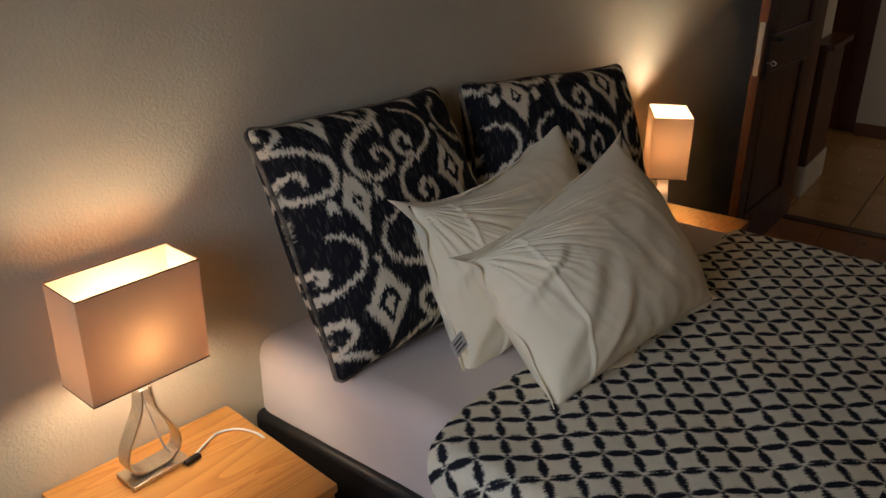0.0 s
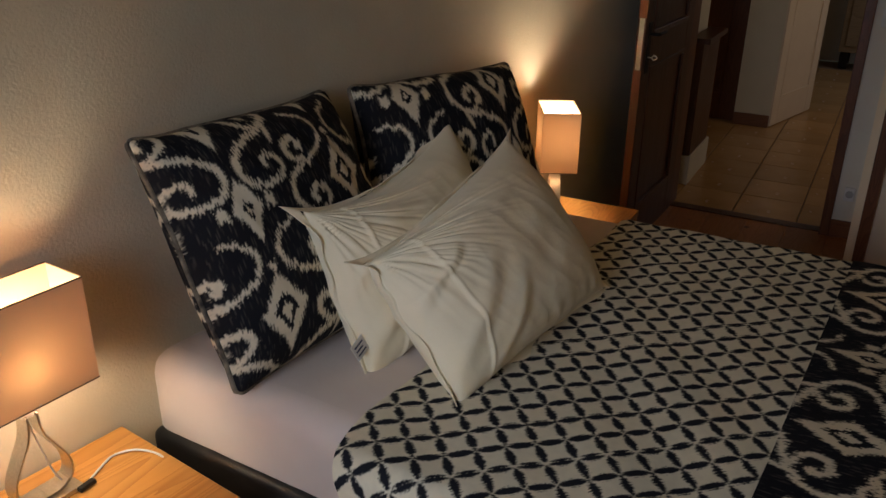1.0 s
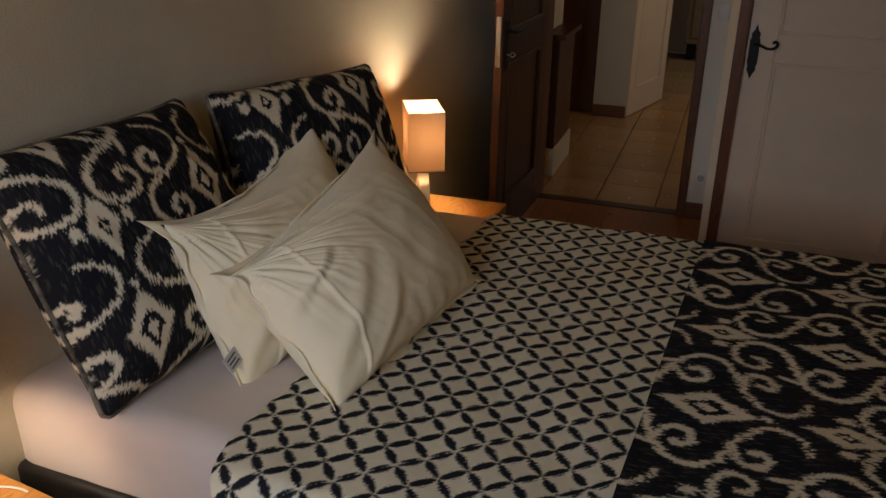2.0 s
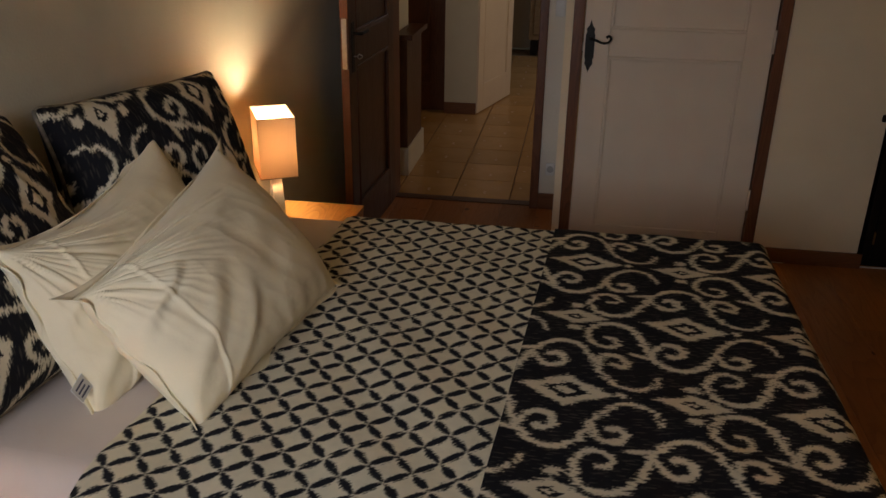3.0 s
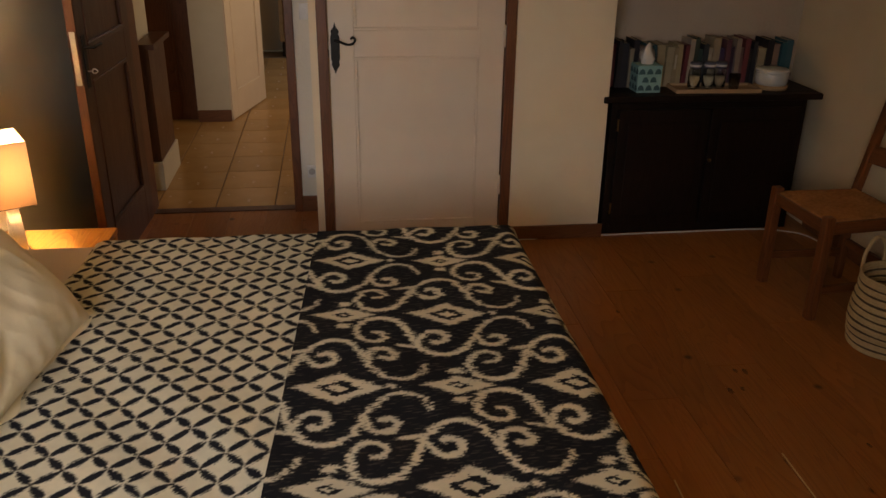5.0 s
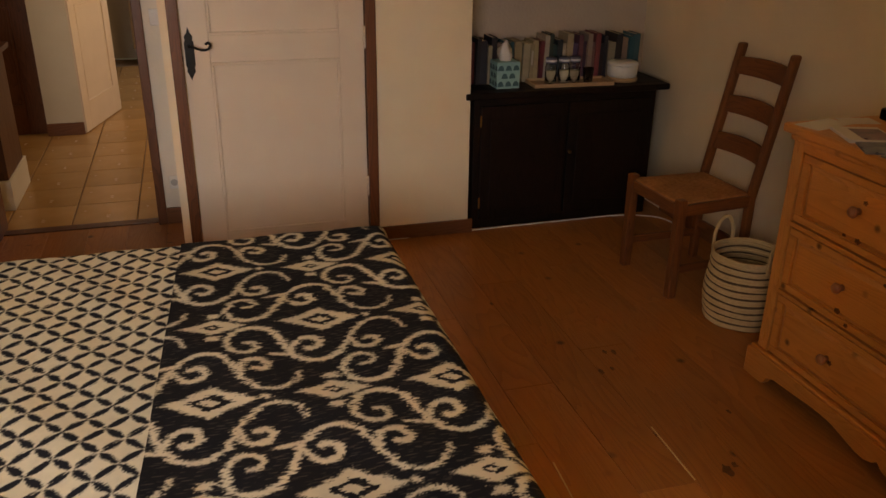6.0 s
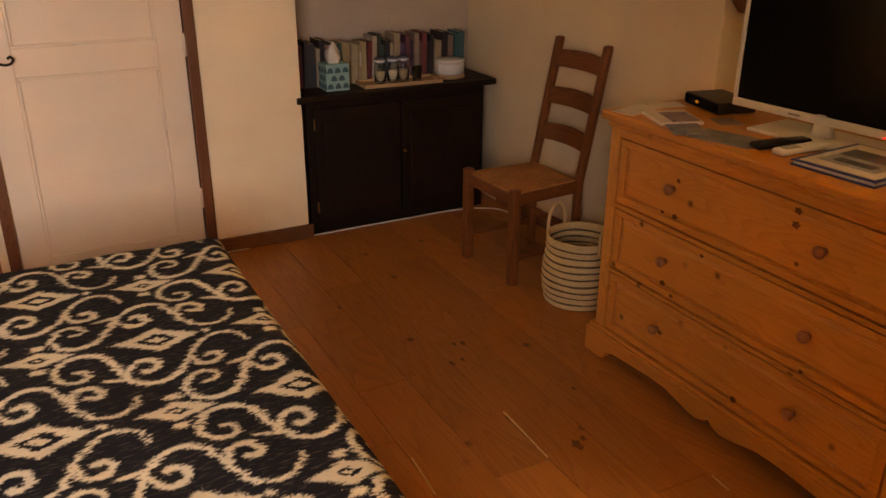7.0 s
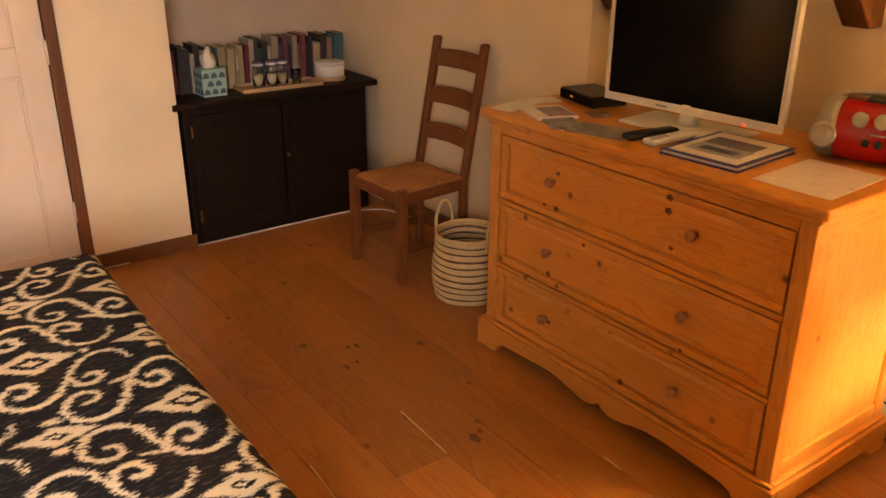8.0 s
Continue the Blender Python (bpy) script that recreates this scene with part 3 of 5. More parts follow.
def near(px, py, line, w0, w1):
    """How far points lie inside a stroke along a line, whose half width goes from w0 over the wide middle to w1."""
    best = np.full(px.shape, -1.0)
    n = len(line) - 1
    for i in range(n):
        (ax, ay), (bx_, by) = line[i], line[i + 1]
        dx, dy = bx_ - ax, by - ay
        t = np.clip(((px - ax) * dx + (py - ay) * dy) / (dx * dx + dy * dy + 1e-12), 0, 1)
        d = np.hypot(px - ax - t * dx, py - ay - t * dy)
        s = (i + t) / n
        w = w0 + (w1 - w0) * s + 0.003 * np.sin(np.pi * s)
        best = np.maximum(best, w - d)
    return best


def ikat_table(step=0.002):
    nu, nv = int(round(2 * DU / step)), int(round(2 * DV / step))
    u, v = np.meshgrid(np.arange(nu) * step, np.arange(nv) * step, indexing="ij")
    ink = np.full(u.shape, -1.0)
    for i in range(-1, 4):
        for j in range(-1, 4):
            x, y = u - i * DU, v - j * DV
            ya = np.abs(y)
            close = (np.abs(x) < 0.3) & (ya < 0.26)
            if not close.any():
                continue
            if (i + j) % 2 == 0:
                for line, a, b in ((SCROLL, 0.0062, 0.0046), (HOOK, 0.0052, 0.0082), (CURL, 0.0052, 0.0082), (TAIL, 0.0026, 0.0052)):
                    px, py = x[close], -ya[close]
                    ink[close] = np.maximum(ink[close], near(px, py, line, a, b))
                r = np.abs(x / 0.108) ** 0.85 + np.abs(y / 0.068) ** 0.95
                eye = np.abs(x / 0.042) + np.abs(y / 0.029)
                spot = 0.05 * (1 - r)
                spot = np.where((eye < 1.25) & (eye > 0.62), -0.01, spot)
                ink = np.maximum(ink, spot)
                ink = np.maximum(ink, 0.010 - np.hypot(x - 0.125, y))
            else:
                r = np.abs(x / 0.086) ** 0.9 + np.abs(y / 0.044)
                eye = np.abs(x / 0.022) + np.abs(y / 0.014)
                spot = np.where((eye < 1.25) & (eye > 0.55), -0.01, 0.04 * (1 - r))
                ink = np.maximum(ink, spot)
                ink = np.maximum(ink, np.minimum(0.016 - np.abs(x), 0.012 - np.abs(ya - 0.066)))
    return ink


IKAT_TABLE = ikat_table()


def smooth_step(a, lo, hi):
    t = np.clip((a - lo) / (hi - lo), 0, 1)
    return t * t * (3 - 2 * t)


def thread_noise(rng, n, reach, amount):
    return np.convolve(rng.standard_normal(n + 8), np.ones(reach) / reach, "same")[:n] * amount


def ikat(u, v, rng, step=0.002):
    """The light yarn of the scroll cloth; threads run along u and are dyed a little out of step."""
    th = (v / 0.0022).astype(int)
    th -= th.min()
    slip = thread_noise(rng, th.max() + 1, 1, 0.0042) + thread_noise(rng, th.max() + 1, 5, 0.006)
    uu = u + slip[th]
    nu, nv = IKAT_TABLE.shape
    ink = IKAT_TABLE[(np.round(uu / step).astype(int)) % nu, (np.round(v / step).astype(int)) % nv]
    streak = rng.standard_normal(u.shape) * 0.0016
    run = np.sin(u * 61 + 40 * slip[th] * 60) * np.sin(u * 23 + th * 1.7)
    pale = 0.07 * np.clip(run - 0.45, 0, 1) / 0.55
    return np.maximum(smooth_step(ink + streak, -0.0032, 0.0032), pale)


def lattice(u, v, rng, p=0.0627):
    """Dark leaf shapes along both diagonals."""
    th = ((u - v) / 0.0035).astype(int)
    th -= th.min()
    slip = thread_noise(rng, th.max() + 1, 1, 0.0028)
    s, t = (u + v) / 1.41421 / p, (u - v) / 1.41421 / p
    out = np.full(u.shape, -1.0)
    for a, b in ((s, t), (t, s)):
        off = np.abs(a - np.round(a)) * p
        f = b - np.floor(b)
        wide = 0.0118 * np.sin(np.pi * f) ** 0.75
        out = np.maximum(out, wide - off - np.abs(slip[th]) * 0.9)
    return 1 - smooth_step(out + rng.standard_normal(u.shape) * 0.001, -0.0025, 0.002)


def cloth(name, us, vs, shape, dye, material, parent, label="", thick=0.0):
    """A sheet of cloth on a grid of cloth coordinates: shape(u, v) gives its place, dye(u, v) its yarn."""
    U, V = np.meshgrid(us, vs, indexing="ij")
    P = shape(U, V)
    nu, nv = U.shape
    idx = np.arange(nu * nv).reshape(nu, nv)
    quads = np.stack([idx[:-1, :-1], idx[1:, :-1], idx[1:, 1:], idx[:-1, 1:]], -1).reshape(-1, 4)
    me = bpy.data.meshes.new(name)
    me.from_pydata(P.reshape(-1, 3).tolist(), [], quads.tolist())
    at = me.attributes.new("dye", "FLOAT", "POINT")
    at.data.foreach_set("value", dye(U, V).ravel().astype(np.float32))
    me.polygons.foreach_set("use_smooth", [True] * len(me.polygons))
    me.materials.append(material)
    ob = new(name, me)
    if parent:
        ob.parent = parent
    if label:
        ob["label"] = label
    if thick:
        s = ob.modifiers.new("thick", "SOLIDIFY")
        s.thickness, s.offset = thick, 1.0
    return ob


CLOTH_Z, BEND = BED_Z + 0.012, 0.055


def over_edge(a, lo, hi):
    """Along one axis: how a flat run of cloth bends over the bed's two edges: place across, drop."""
    out, drop = a.copy(), np.zeros_like(a)
    for sign, e in ((1, hi), (-1, lo)):
        far = sign * (a - e)
        ang = np.clip(far / BEND, 0, 1.5)
        m = far > 0
        out = np.where(m, e + sign * BEND * np.sin(ang), out)
        d = BEND * (1 - np.cos(ang)) + np.clip(far - 1.5 * BEND, 0, None)
        out = np.where(far > 1.5 * BEND, out + sign * 0.07 * np.clip(far - 1.5 * BEND, 0, None), out)
        drop = np.where(m, d, drop)
    return out, drop


def ripple(U, V, k):
    return 0.0030 * np.sin(U * 11 + 2.0 * np.sin(V * 4 + k)) * np.sin(V * 7 + k) + 0.002 * np.sin(U * 23 + V * 17 + k)


def drape(U, V, k=0.0, lift=0.0):
    X, dx = over_edge(U, -9.0, BED_X1 - 0.035)
    Y, dy = over_edge(V, BED_Y0 + 0.03, BED_Y1 - 0.04)
    drop = np.maximum(dx, dy)
    both = np.minimum(dx, dy)
    swing = 0.02 * np.sin(V * 15 + U * 6) * np.clip(dx - 0.06, 0, 0.2) * 5
    swing2 = 0.02 * np.sin(U * 14 + 1.0) * np.clip(dy - 0.06, 0, 0.2) * 5
    Z = CLOTH_Z + lift - drop + ripple(U, V, k) * np.clip(1 - drop * 8, 0.2, 1)
    return np.stack([X + swing + 0.25 * both, Y - np.sign(BED_Y1 - 1.0 - V + 0.6) * swing2 * 0.5, np.maximum(Z, 0.14)], -1)


TURN = radians(3.6)
CT, ST = math.cos(TURN), math.sin(TURN)


def bed_cloth(U, V):
    """Cloth axes of the coverlet, turned a little on the bed: u to the foot, v across; the seam at u = 0."""
    x, y = U + 0.048, V - 2.374
    return x * CT - y * ST, x * ST + y * CT


RNG = np.random.default_rng(4)
cover = thing("bed_cover", pose(0, 0, 0), "cream bedspread with black leaf lattice and dark scroll-patterned end", "bedspread")


def cover_shape(U, V):
    # U: 0 at the head edge to 1 at the seam; V: across the bed
    seam = -0.055 - 0.068 * (2.66 - V)
    head = -0.770 - 0.115 * (2.66 - V) + 0.012 * np.sin(V * 6)
    corner = np.clip((1.34 - V) / 0.42, 0, 1)
    head = head + 0.20 * corner**2.2
    X = head + (seam - head) * U
    return X, V


def plain_place(U, V):
    X, Y = cover_shape(U, V)
    P = drape(X, Y, 0.3)
    P[..., 2] -= 0.008 * np.exp(-((U / 0.02) ** 2))
    return P


def plain_dye(U, V):
    X, Y = cover_shape(U, V)
    dx, dy, a = X + 0.650, Y - 1.257, radians(4.6)
    return lattice(dx * math.cos(a) - dy * math.sin(a), dx * math.sin(a) + dy * math.cos(a), RNG)


cloth("lattice_cloth", np.linspace(0, 1, 290), np.linspace(BED_Y0 - 0.16, BED_Y1 + 0.20, 700), plain_place, plain_dye, COVER, cover, "cream cloth with black leaf lattice")


def scroll_place(U, V):
    return drape(U - 0.068 * (2.66 - V) * np.clip((0.75 - U) / 0.8, 0, 1), V, 0.9, 0.005)


def scroll_dye(U, V):
    X = U - 0.068 * (2.66 - V) * np.clip((0.75 - U) / 0.8, 0, 1)
    u, v = bed_cloth(X - 0.086, V)
    return ikat(u, v, RNG)


cloth("scroll_cloth", np.arange(-0.060, 0.92, 0.0032), np.arange(BED_Y0 - 0.16, BED_Y1 + 0.20, 0.0032), scroll_place, scroll_dye, IKAT, cover, "black ikat cloth with cream scrolls and diamonds")


# ---- cushions and pillows ----
PIPING = mat("speckled_piping", (0.010, 0.010, 0.014), (0.36, 0.30, 0.22), 30.0, 0.9)

def pillow_sides(w, h, t, n, ear, seed, crease, full=2.6):
    """Front and back grids of a stuffed cushion in x (w) and z (h), bulging along -y and +y."""
    a = np.linspace(-1, 1, n)
    U, V = np.meshgrid(a, a, indexing="ij")
    fill = (np.clip(1 - np.abs(U) ** full, 0, 1) ** 0.55) * (np.clip(1 - np.abs(V) ** full, 0, 1) ** 0.55)
    pull = 1 - ear * ((1 - np.abs(V) ** 6) * np.abs(U) ** 3 * 0.5)
    pull2 = 1 - ear * ((1 - np.abs(U) ** 6) * np.abs(V) ** 3 * 0.5)
    X, Z = U * w / 2 * pull, V * h / 2 * pull2
    k = np.array([[noise.noise(Vector((x * 3.1, y * 3.1, seed))) for y in a] for x in a])
    k2 = np.array([[noise.noise(Vector((x * 6.0 + 2 * y, y * 1.6 - x, seed + 5))) for y in a] for x in a])
    bulge = t / 2 * fill * (1 + 0.05 * k) + crease * (1 - np.abs(k2) * 2) * np.clip(fill * 2, 0, 1)
    return U, V, X, Z, bulge


FOLD_LINES = ((-0.97, -0.80, -0.30, 0.10, 0.085, 0.013), (-0.62, -1.0, -0.18, -0.25, 0.06, 0.011), (-0.97, -0.15, -0.52, 0.42, 0.06, 0.010), (-0.92, 0.72, 0.15, 0.50, 0.05, 0.007), (-0.80, 0.95, 0.35, 0.72, 0.045, 0.006))


def stuffed(name, m, w, h, t, material, label, category, n=90, ear=0.16, seed=1.0, crease=0.004, dye=None, group="", taper=0.0, plump=0.10, folds=0.0, sag=0.0, shear=0.0):
    U, V, X, Z, bulge = pillow_sides(w, h, t, n, ear, seed, crease, 2.6 if dye is None else 2.3)
    rounded = 1 - plump * (U * V) ** 12
    wave = np.array([[noise.noise(Vector((x * 2.3 + seed, y * 2.3, seed))) for y in np.linspace(-1, 1, n)] for x in np.linspace(-1, 1, n)])
    rounded = rounded + 0.022 * wave * np.maximum(np.abs(U), np.abs(V)) ** 4
    X, Z = X * rounded, Z * rounded
    X0, Z0 = X, Z
    if folds:
        # fine creases that fan out from the slack upper corner
        ang, reach = np.arctan2(V - 1.0, U + 1.0), np.hypot(V - 1.0, U + 1.0)
        fan = np.array([[noise.noise(Vector((a * 17.0, r * 0.8, seed))) for a, r in zip(ra, rr)] for ra, rr in zip(ang, reach)])
        body = np.clip(bulge / t * 5, 0, 1)
        bulge = bulge + folds * (1 - 3.0 * np.abs(fan)) * np.clip(reach * 3, 0, 1) * np.exp(-((reach / 0.80) ** 2)) * body
        # long folds: start, end, half width and height; each rises beside a shallow trough
        for x0, z0, x1, z1, wide, high in FOLD_LINES:
            dx, dz = x1 - x0, z1 - z0
            run = ((U - x0) * dx + (V - z0) * dz) / (dx * dx + dz * dz)
            off = ((U - x0) * dz - (V - z0) * dx) / math.hypot(dx, dz) + 0.05 * np.sin(run * 4 + seed)
            along = np.clip(np.sin(np.pi * np.clip(run * 0.86 + 0.12, 0, 1)), 0, 1) ** 0.7
            bulge = bulge + high * folds * 62 * along * (np.exp(-((off / wide) ** 2)) - 0.7 * np.exp(-(((off - 1.7 * wide) / wide) ** 2))) * np.clip(body * 1.6, 0, 1)
        # short gathers along the lower seam
        gather = np.sin(U * 31 + 3.0 * np.sin(V * 3 + seed) + 2.0 * wave) * np.exp(-(((V + 1) / 0.26) ** 2)) * np.clip((U + 0.45) * 2, 0, 1)
        bulge = bulge + 0.0036 * gather * body
        # broad hem at the open end
        hem = smooth_step(U + 0.03 * np.sin(V * 3), -0.70, -0.675)
        bulge = bulge - 0.0035 * (1 - hem) * body + 0.0030 * np.exp(-(((U + 0.03 * np.sin(V * 3) + 0.675) / 0.014) ** 2)) * body
    Z = Z - taper * h * (V > 0) * V * ((1 - U) / 2) ** 1.5 - sag * (V > 0) * V * (1 - U**2)
    X = X + shear * Z
    me = bpy.data.meshes.new(name)
    idx = np.arange(n * n).reshape(n, n)
    front = np.stack([X, -bulge, Z], -1).reshape(-1, 3)
    back = np.stack([X, bulge, Z], -1).reshape(-1, 3)
    q1 = np.stack([idx[:-1, :-1], idx[1:, :-1], idx[1:, 1:], idx[:-1, 1:]], -1).reshape(-1, 4)
    rim = (np.abs(U) == 1) | (np.abs(V) == 1)
    remap = np.where(rim, idx, idx + n * n)
    q2 = np.stack([remap[:-1, :-1], remap[:-1, 1:], remap[1:, 1:], remap[1:, :-1]], -1).reshape(-1, 4)
    me.from_pydata(np.concatenate([front, back]).tolist(), [], np.concatenate([q1, q2]).tolist())
    me.polygons.foreach_set("use_smooth", [True] * len(me.polygons))
    if dye is not None:
        at = me.attributes.new("dye", "FLOAT", "POINT")
        d = dye(X0, Z0)
        at.data.foreach_set("value", np.concatenate([d.ravel(), d.ravel()]).astype(np.float32))
    me.materials.append(material)
    ob = new(name, me)
    ob.matrix_basis = m
    if dye is not None:
        k = np.concatenate([idx[:, 0], idx[-1, 1:], idx[::-1, -1][1:], idx[0, ::-1][1:-1]])[::3]
        part("piping", tube([tuple(front[i]) for i in k], 0.0065, 6, True), PIPING, ob, "speckled dark piping", 0, True)
    return tagged(ob, label, category, group)


def stand_up(centre, right, up):
    """A pose whose x runs along right and whose z leans along up; its front looks along -y."""
    r = Vector(right).normalized()
    u = Vector(up)
    u = (u - u.dot(r) * r).normalized()
    f = u.cross(r)
    m = Matrix((r, f, u)).transposed().to_4x4()
    return Matrix.Translation(centre) @ m


def cushion_dye(u0, v0, size):
    return lambda X, Z: ikat(Z / (size * 0.97) + u0, X / size + v0, RNG)


stuffed("cushion", stand_up((-1.295, 1.505, 0.840), (0.10, 0.99, 0.0), (-0.27, 0.0, 0.53)), 0.665, 0.64, 0.28, IKAT, "square black ikat cushion with cream scrolls leaning on the wall", "cushion", 240, 0.22, 1.0, 0.003, cushion_dye(0.19, 0.20, 0.87), "cushions at the head of the bed", plump=0.11)
stuffed("cushion", stand_up((-1.166, 2.145, 0.835), (0.19, 0.67, -0.02), (-0.26, 0.10, 0.53)), 0.725, 0.62, 0.28, IKAT, "square black ikat cushion with cream scrolls leaning on the wall", "cushion", 240, 0.22, 4.0, 0.003, cushion_dye(0.051, 0.215, 0.97), "cushions at the head of the bed", shear=0.15)


def pillow(m, seed, label, taper, sag, size=(0.68, 0.50, 0.235)):
    ob = thing("pillow", m, label, "pillow", "white pillows on the bed")
    body = stuffed("stuffing", Matrix(), *size, LINEN, "", "", 210, 0.16, seed, 0.002, taper=taper, plump=0.04, folds=0.0085, sag=sag)
    for k in ("label", "category"):
        if k in body:
            del body[k]
    body.parent = ob
    # sewn flange round the rim
    a = np.linspace(0, 1, 40)
    us = np.linspace(0, 4, 161)

    def rim(U, V):
        side = np.floor(np.clip(U, 0, 3.999)).astype(int)
        f = np.clip(U, 0, 3.999) - side
        f = np.where(U >= 4, 1.0, f)
        s = 2 * f - 1
        e = 1 - 0.08 * (1 - s**6)
        X = np.choose(side, [s, e, -s, -e])
        Z = np.choose(side, [-e, s, e, -s])
        # thin edge of the stuffing, then outwards by the flange
        x, z = X * size[0] * 0.493, Z * size[1] * 0.49
        cx = np.sign(X) * np.abs(X) ** 5
        cz = np.sign(Z) * np.abs(Z) ** 5
        ears = 1 + 1.5 * np.abs(cx * cz)
        x2, z2 = x + V * ears * np.where(cx > 0, 0.020, 0.016) * cx, z + V * ears * np.where(cz < 0, 0.036, 0.010) * cz
        z2 = z2 - taper * size[1] * np.clip(Z, 0, 1) * (np.clip(1 - X, 0, 2) / 2) ** 1.5 - sag * np.clip(Z, 0, 1) * (1 - X**2)
        y = V * (0.012 * np.sin(U * 9 + seed) + 0.008 * np.sin(U * 23 + seed))
        return np.stack([x2, y, z2], -1)

    fl = cloth("flange", us, np.linspace(0, 1, 6), rim, lambda U, V: U * 0, LINEN, ob, "", 0.003)
    return ob


p1 = pillow(stand_up((-0.868, 1.747, 0.763), (0.10, 0.70, 0.02), (-0.31, 0.02, 0.34)), 2.0, "plump white cotton pillow with a sewn flange propped on the bed", 0.24, 0.02, (0.72, 0.51, 0.26))
p2 = pillow(stand_up((-1.075, 1.735, 0.775), (0.03, 0.70, 0.02), (-0.17, 0.0, 0.42)), 7.0, "crumpled white cotton pillow behind another pillow", 0.10, 0.055)
cl = part("care_label", bx(-0.024, 0.024, -0.0012, 0.0012, -0.020, 0.020), mat("label_cloth", (0.72, 0.70, 0.68)), p2, "small white sewn care label", 0)
cl.matrix_basis = Matrix.Translation((-0.335, -0.022, -0.145)) @ Matrix.Rotation(radians(-14), 4, "Y")
for i in range(3):
    part("print_bar", bx(-0.017, 0.017 - 0.006 * (i % 2), -0.0018, -0.0011, -0.013 + i * 0.010, -0.009 + i * 0.010), mat("label_ink", (0.10, 0.10, 0.16)), cl, "", 0)

# ---- nightstands and lamps ----
def nightstand(m, label):
    ob = thing("nightstand", m, label, "nightstand", "nightstands beside the bed")
    part("top", bx(-0.21, 0.21, -0.225, 0.225, 0.402, 0.425), STAND_PINE_Y, ob)
    for sx in (-1, 1):
        for sy in (-1, 1):
            part("leg", bx(sx * 0.19 - 0.018, sx * 0.19 + 0.018, sy * 0.20 - 0.018, sy * 0.20 + 0.018, 0, 0.402), STAND_PINE, ob)
    for sy in (-1, 1):
        part("apron", bx(-0.172, 0.172, sy * 0.20 - 0.009, sy * 0.20 + 0.009, 0.32, 0.402), STAND_PINE, ob)
    part("apron", bx(-0.199, -0.181, -0.182, 0.182, 0.32, 0.402), STAND_PINE_Y, ob)
    drawer = part("drawer", bx(0.181, 0.199, -0.182, 0.182, 0.30, 0.402), STAND_PINE_Y, ob)
    part("knob", lathe([(0, 0), (0.007, 0), (0.006, 0.012), (0.013, 0.02), (0.010, 0.03), (0, 0.032)], 14), STAND_PINE, drawer, "", 0, True).matrix_basis = pose(0.199, 0, 0.35, 0, 90)
    part("shelf", bx(-0.19, 0.19, -0.20, 0.20, 0.12, 0.138), STAND_PINE_Y, ob)
    return ob


STAND_1 = Matrix.Translation((-1.335, 0.875, 0)) @ Matrix.Rotation(radians(-8), 4, "Z")
STAND_2 = Matrix.Translation((-1.06, 2.935, 0))
nightstand(STAND_1, "light pine nightstand with a lamp on it")
nightstand(STAND_2, "light pine nightstand beyond the bed with a lamp on it")

BULB = glow("bulb_glow", (1.0, 0.80, 0.50), 60.0)
INNER = mat("shade_lining", (0.85, 0.80, 0.72))


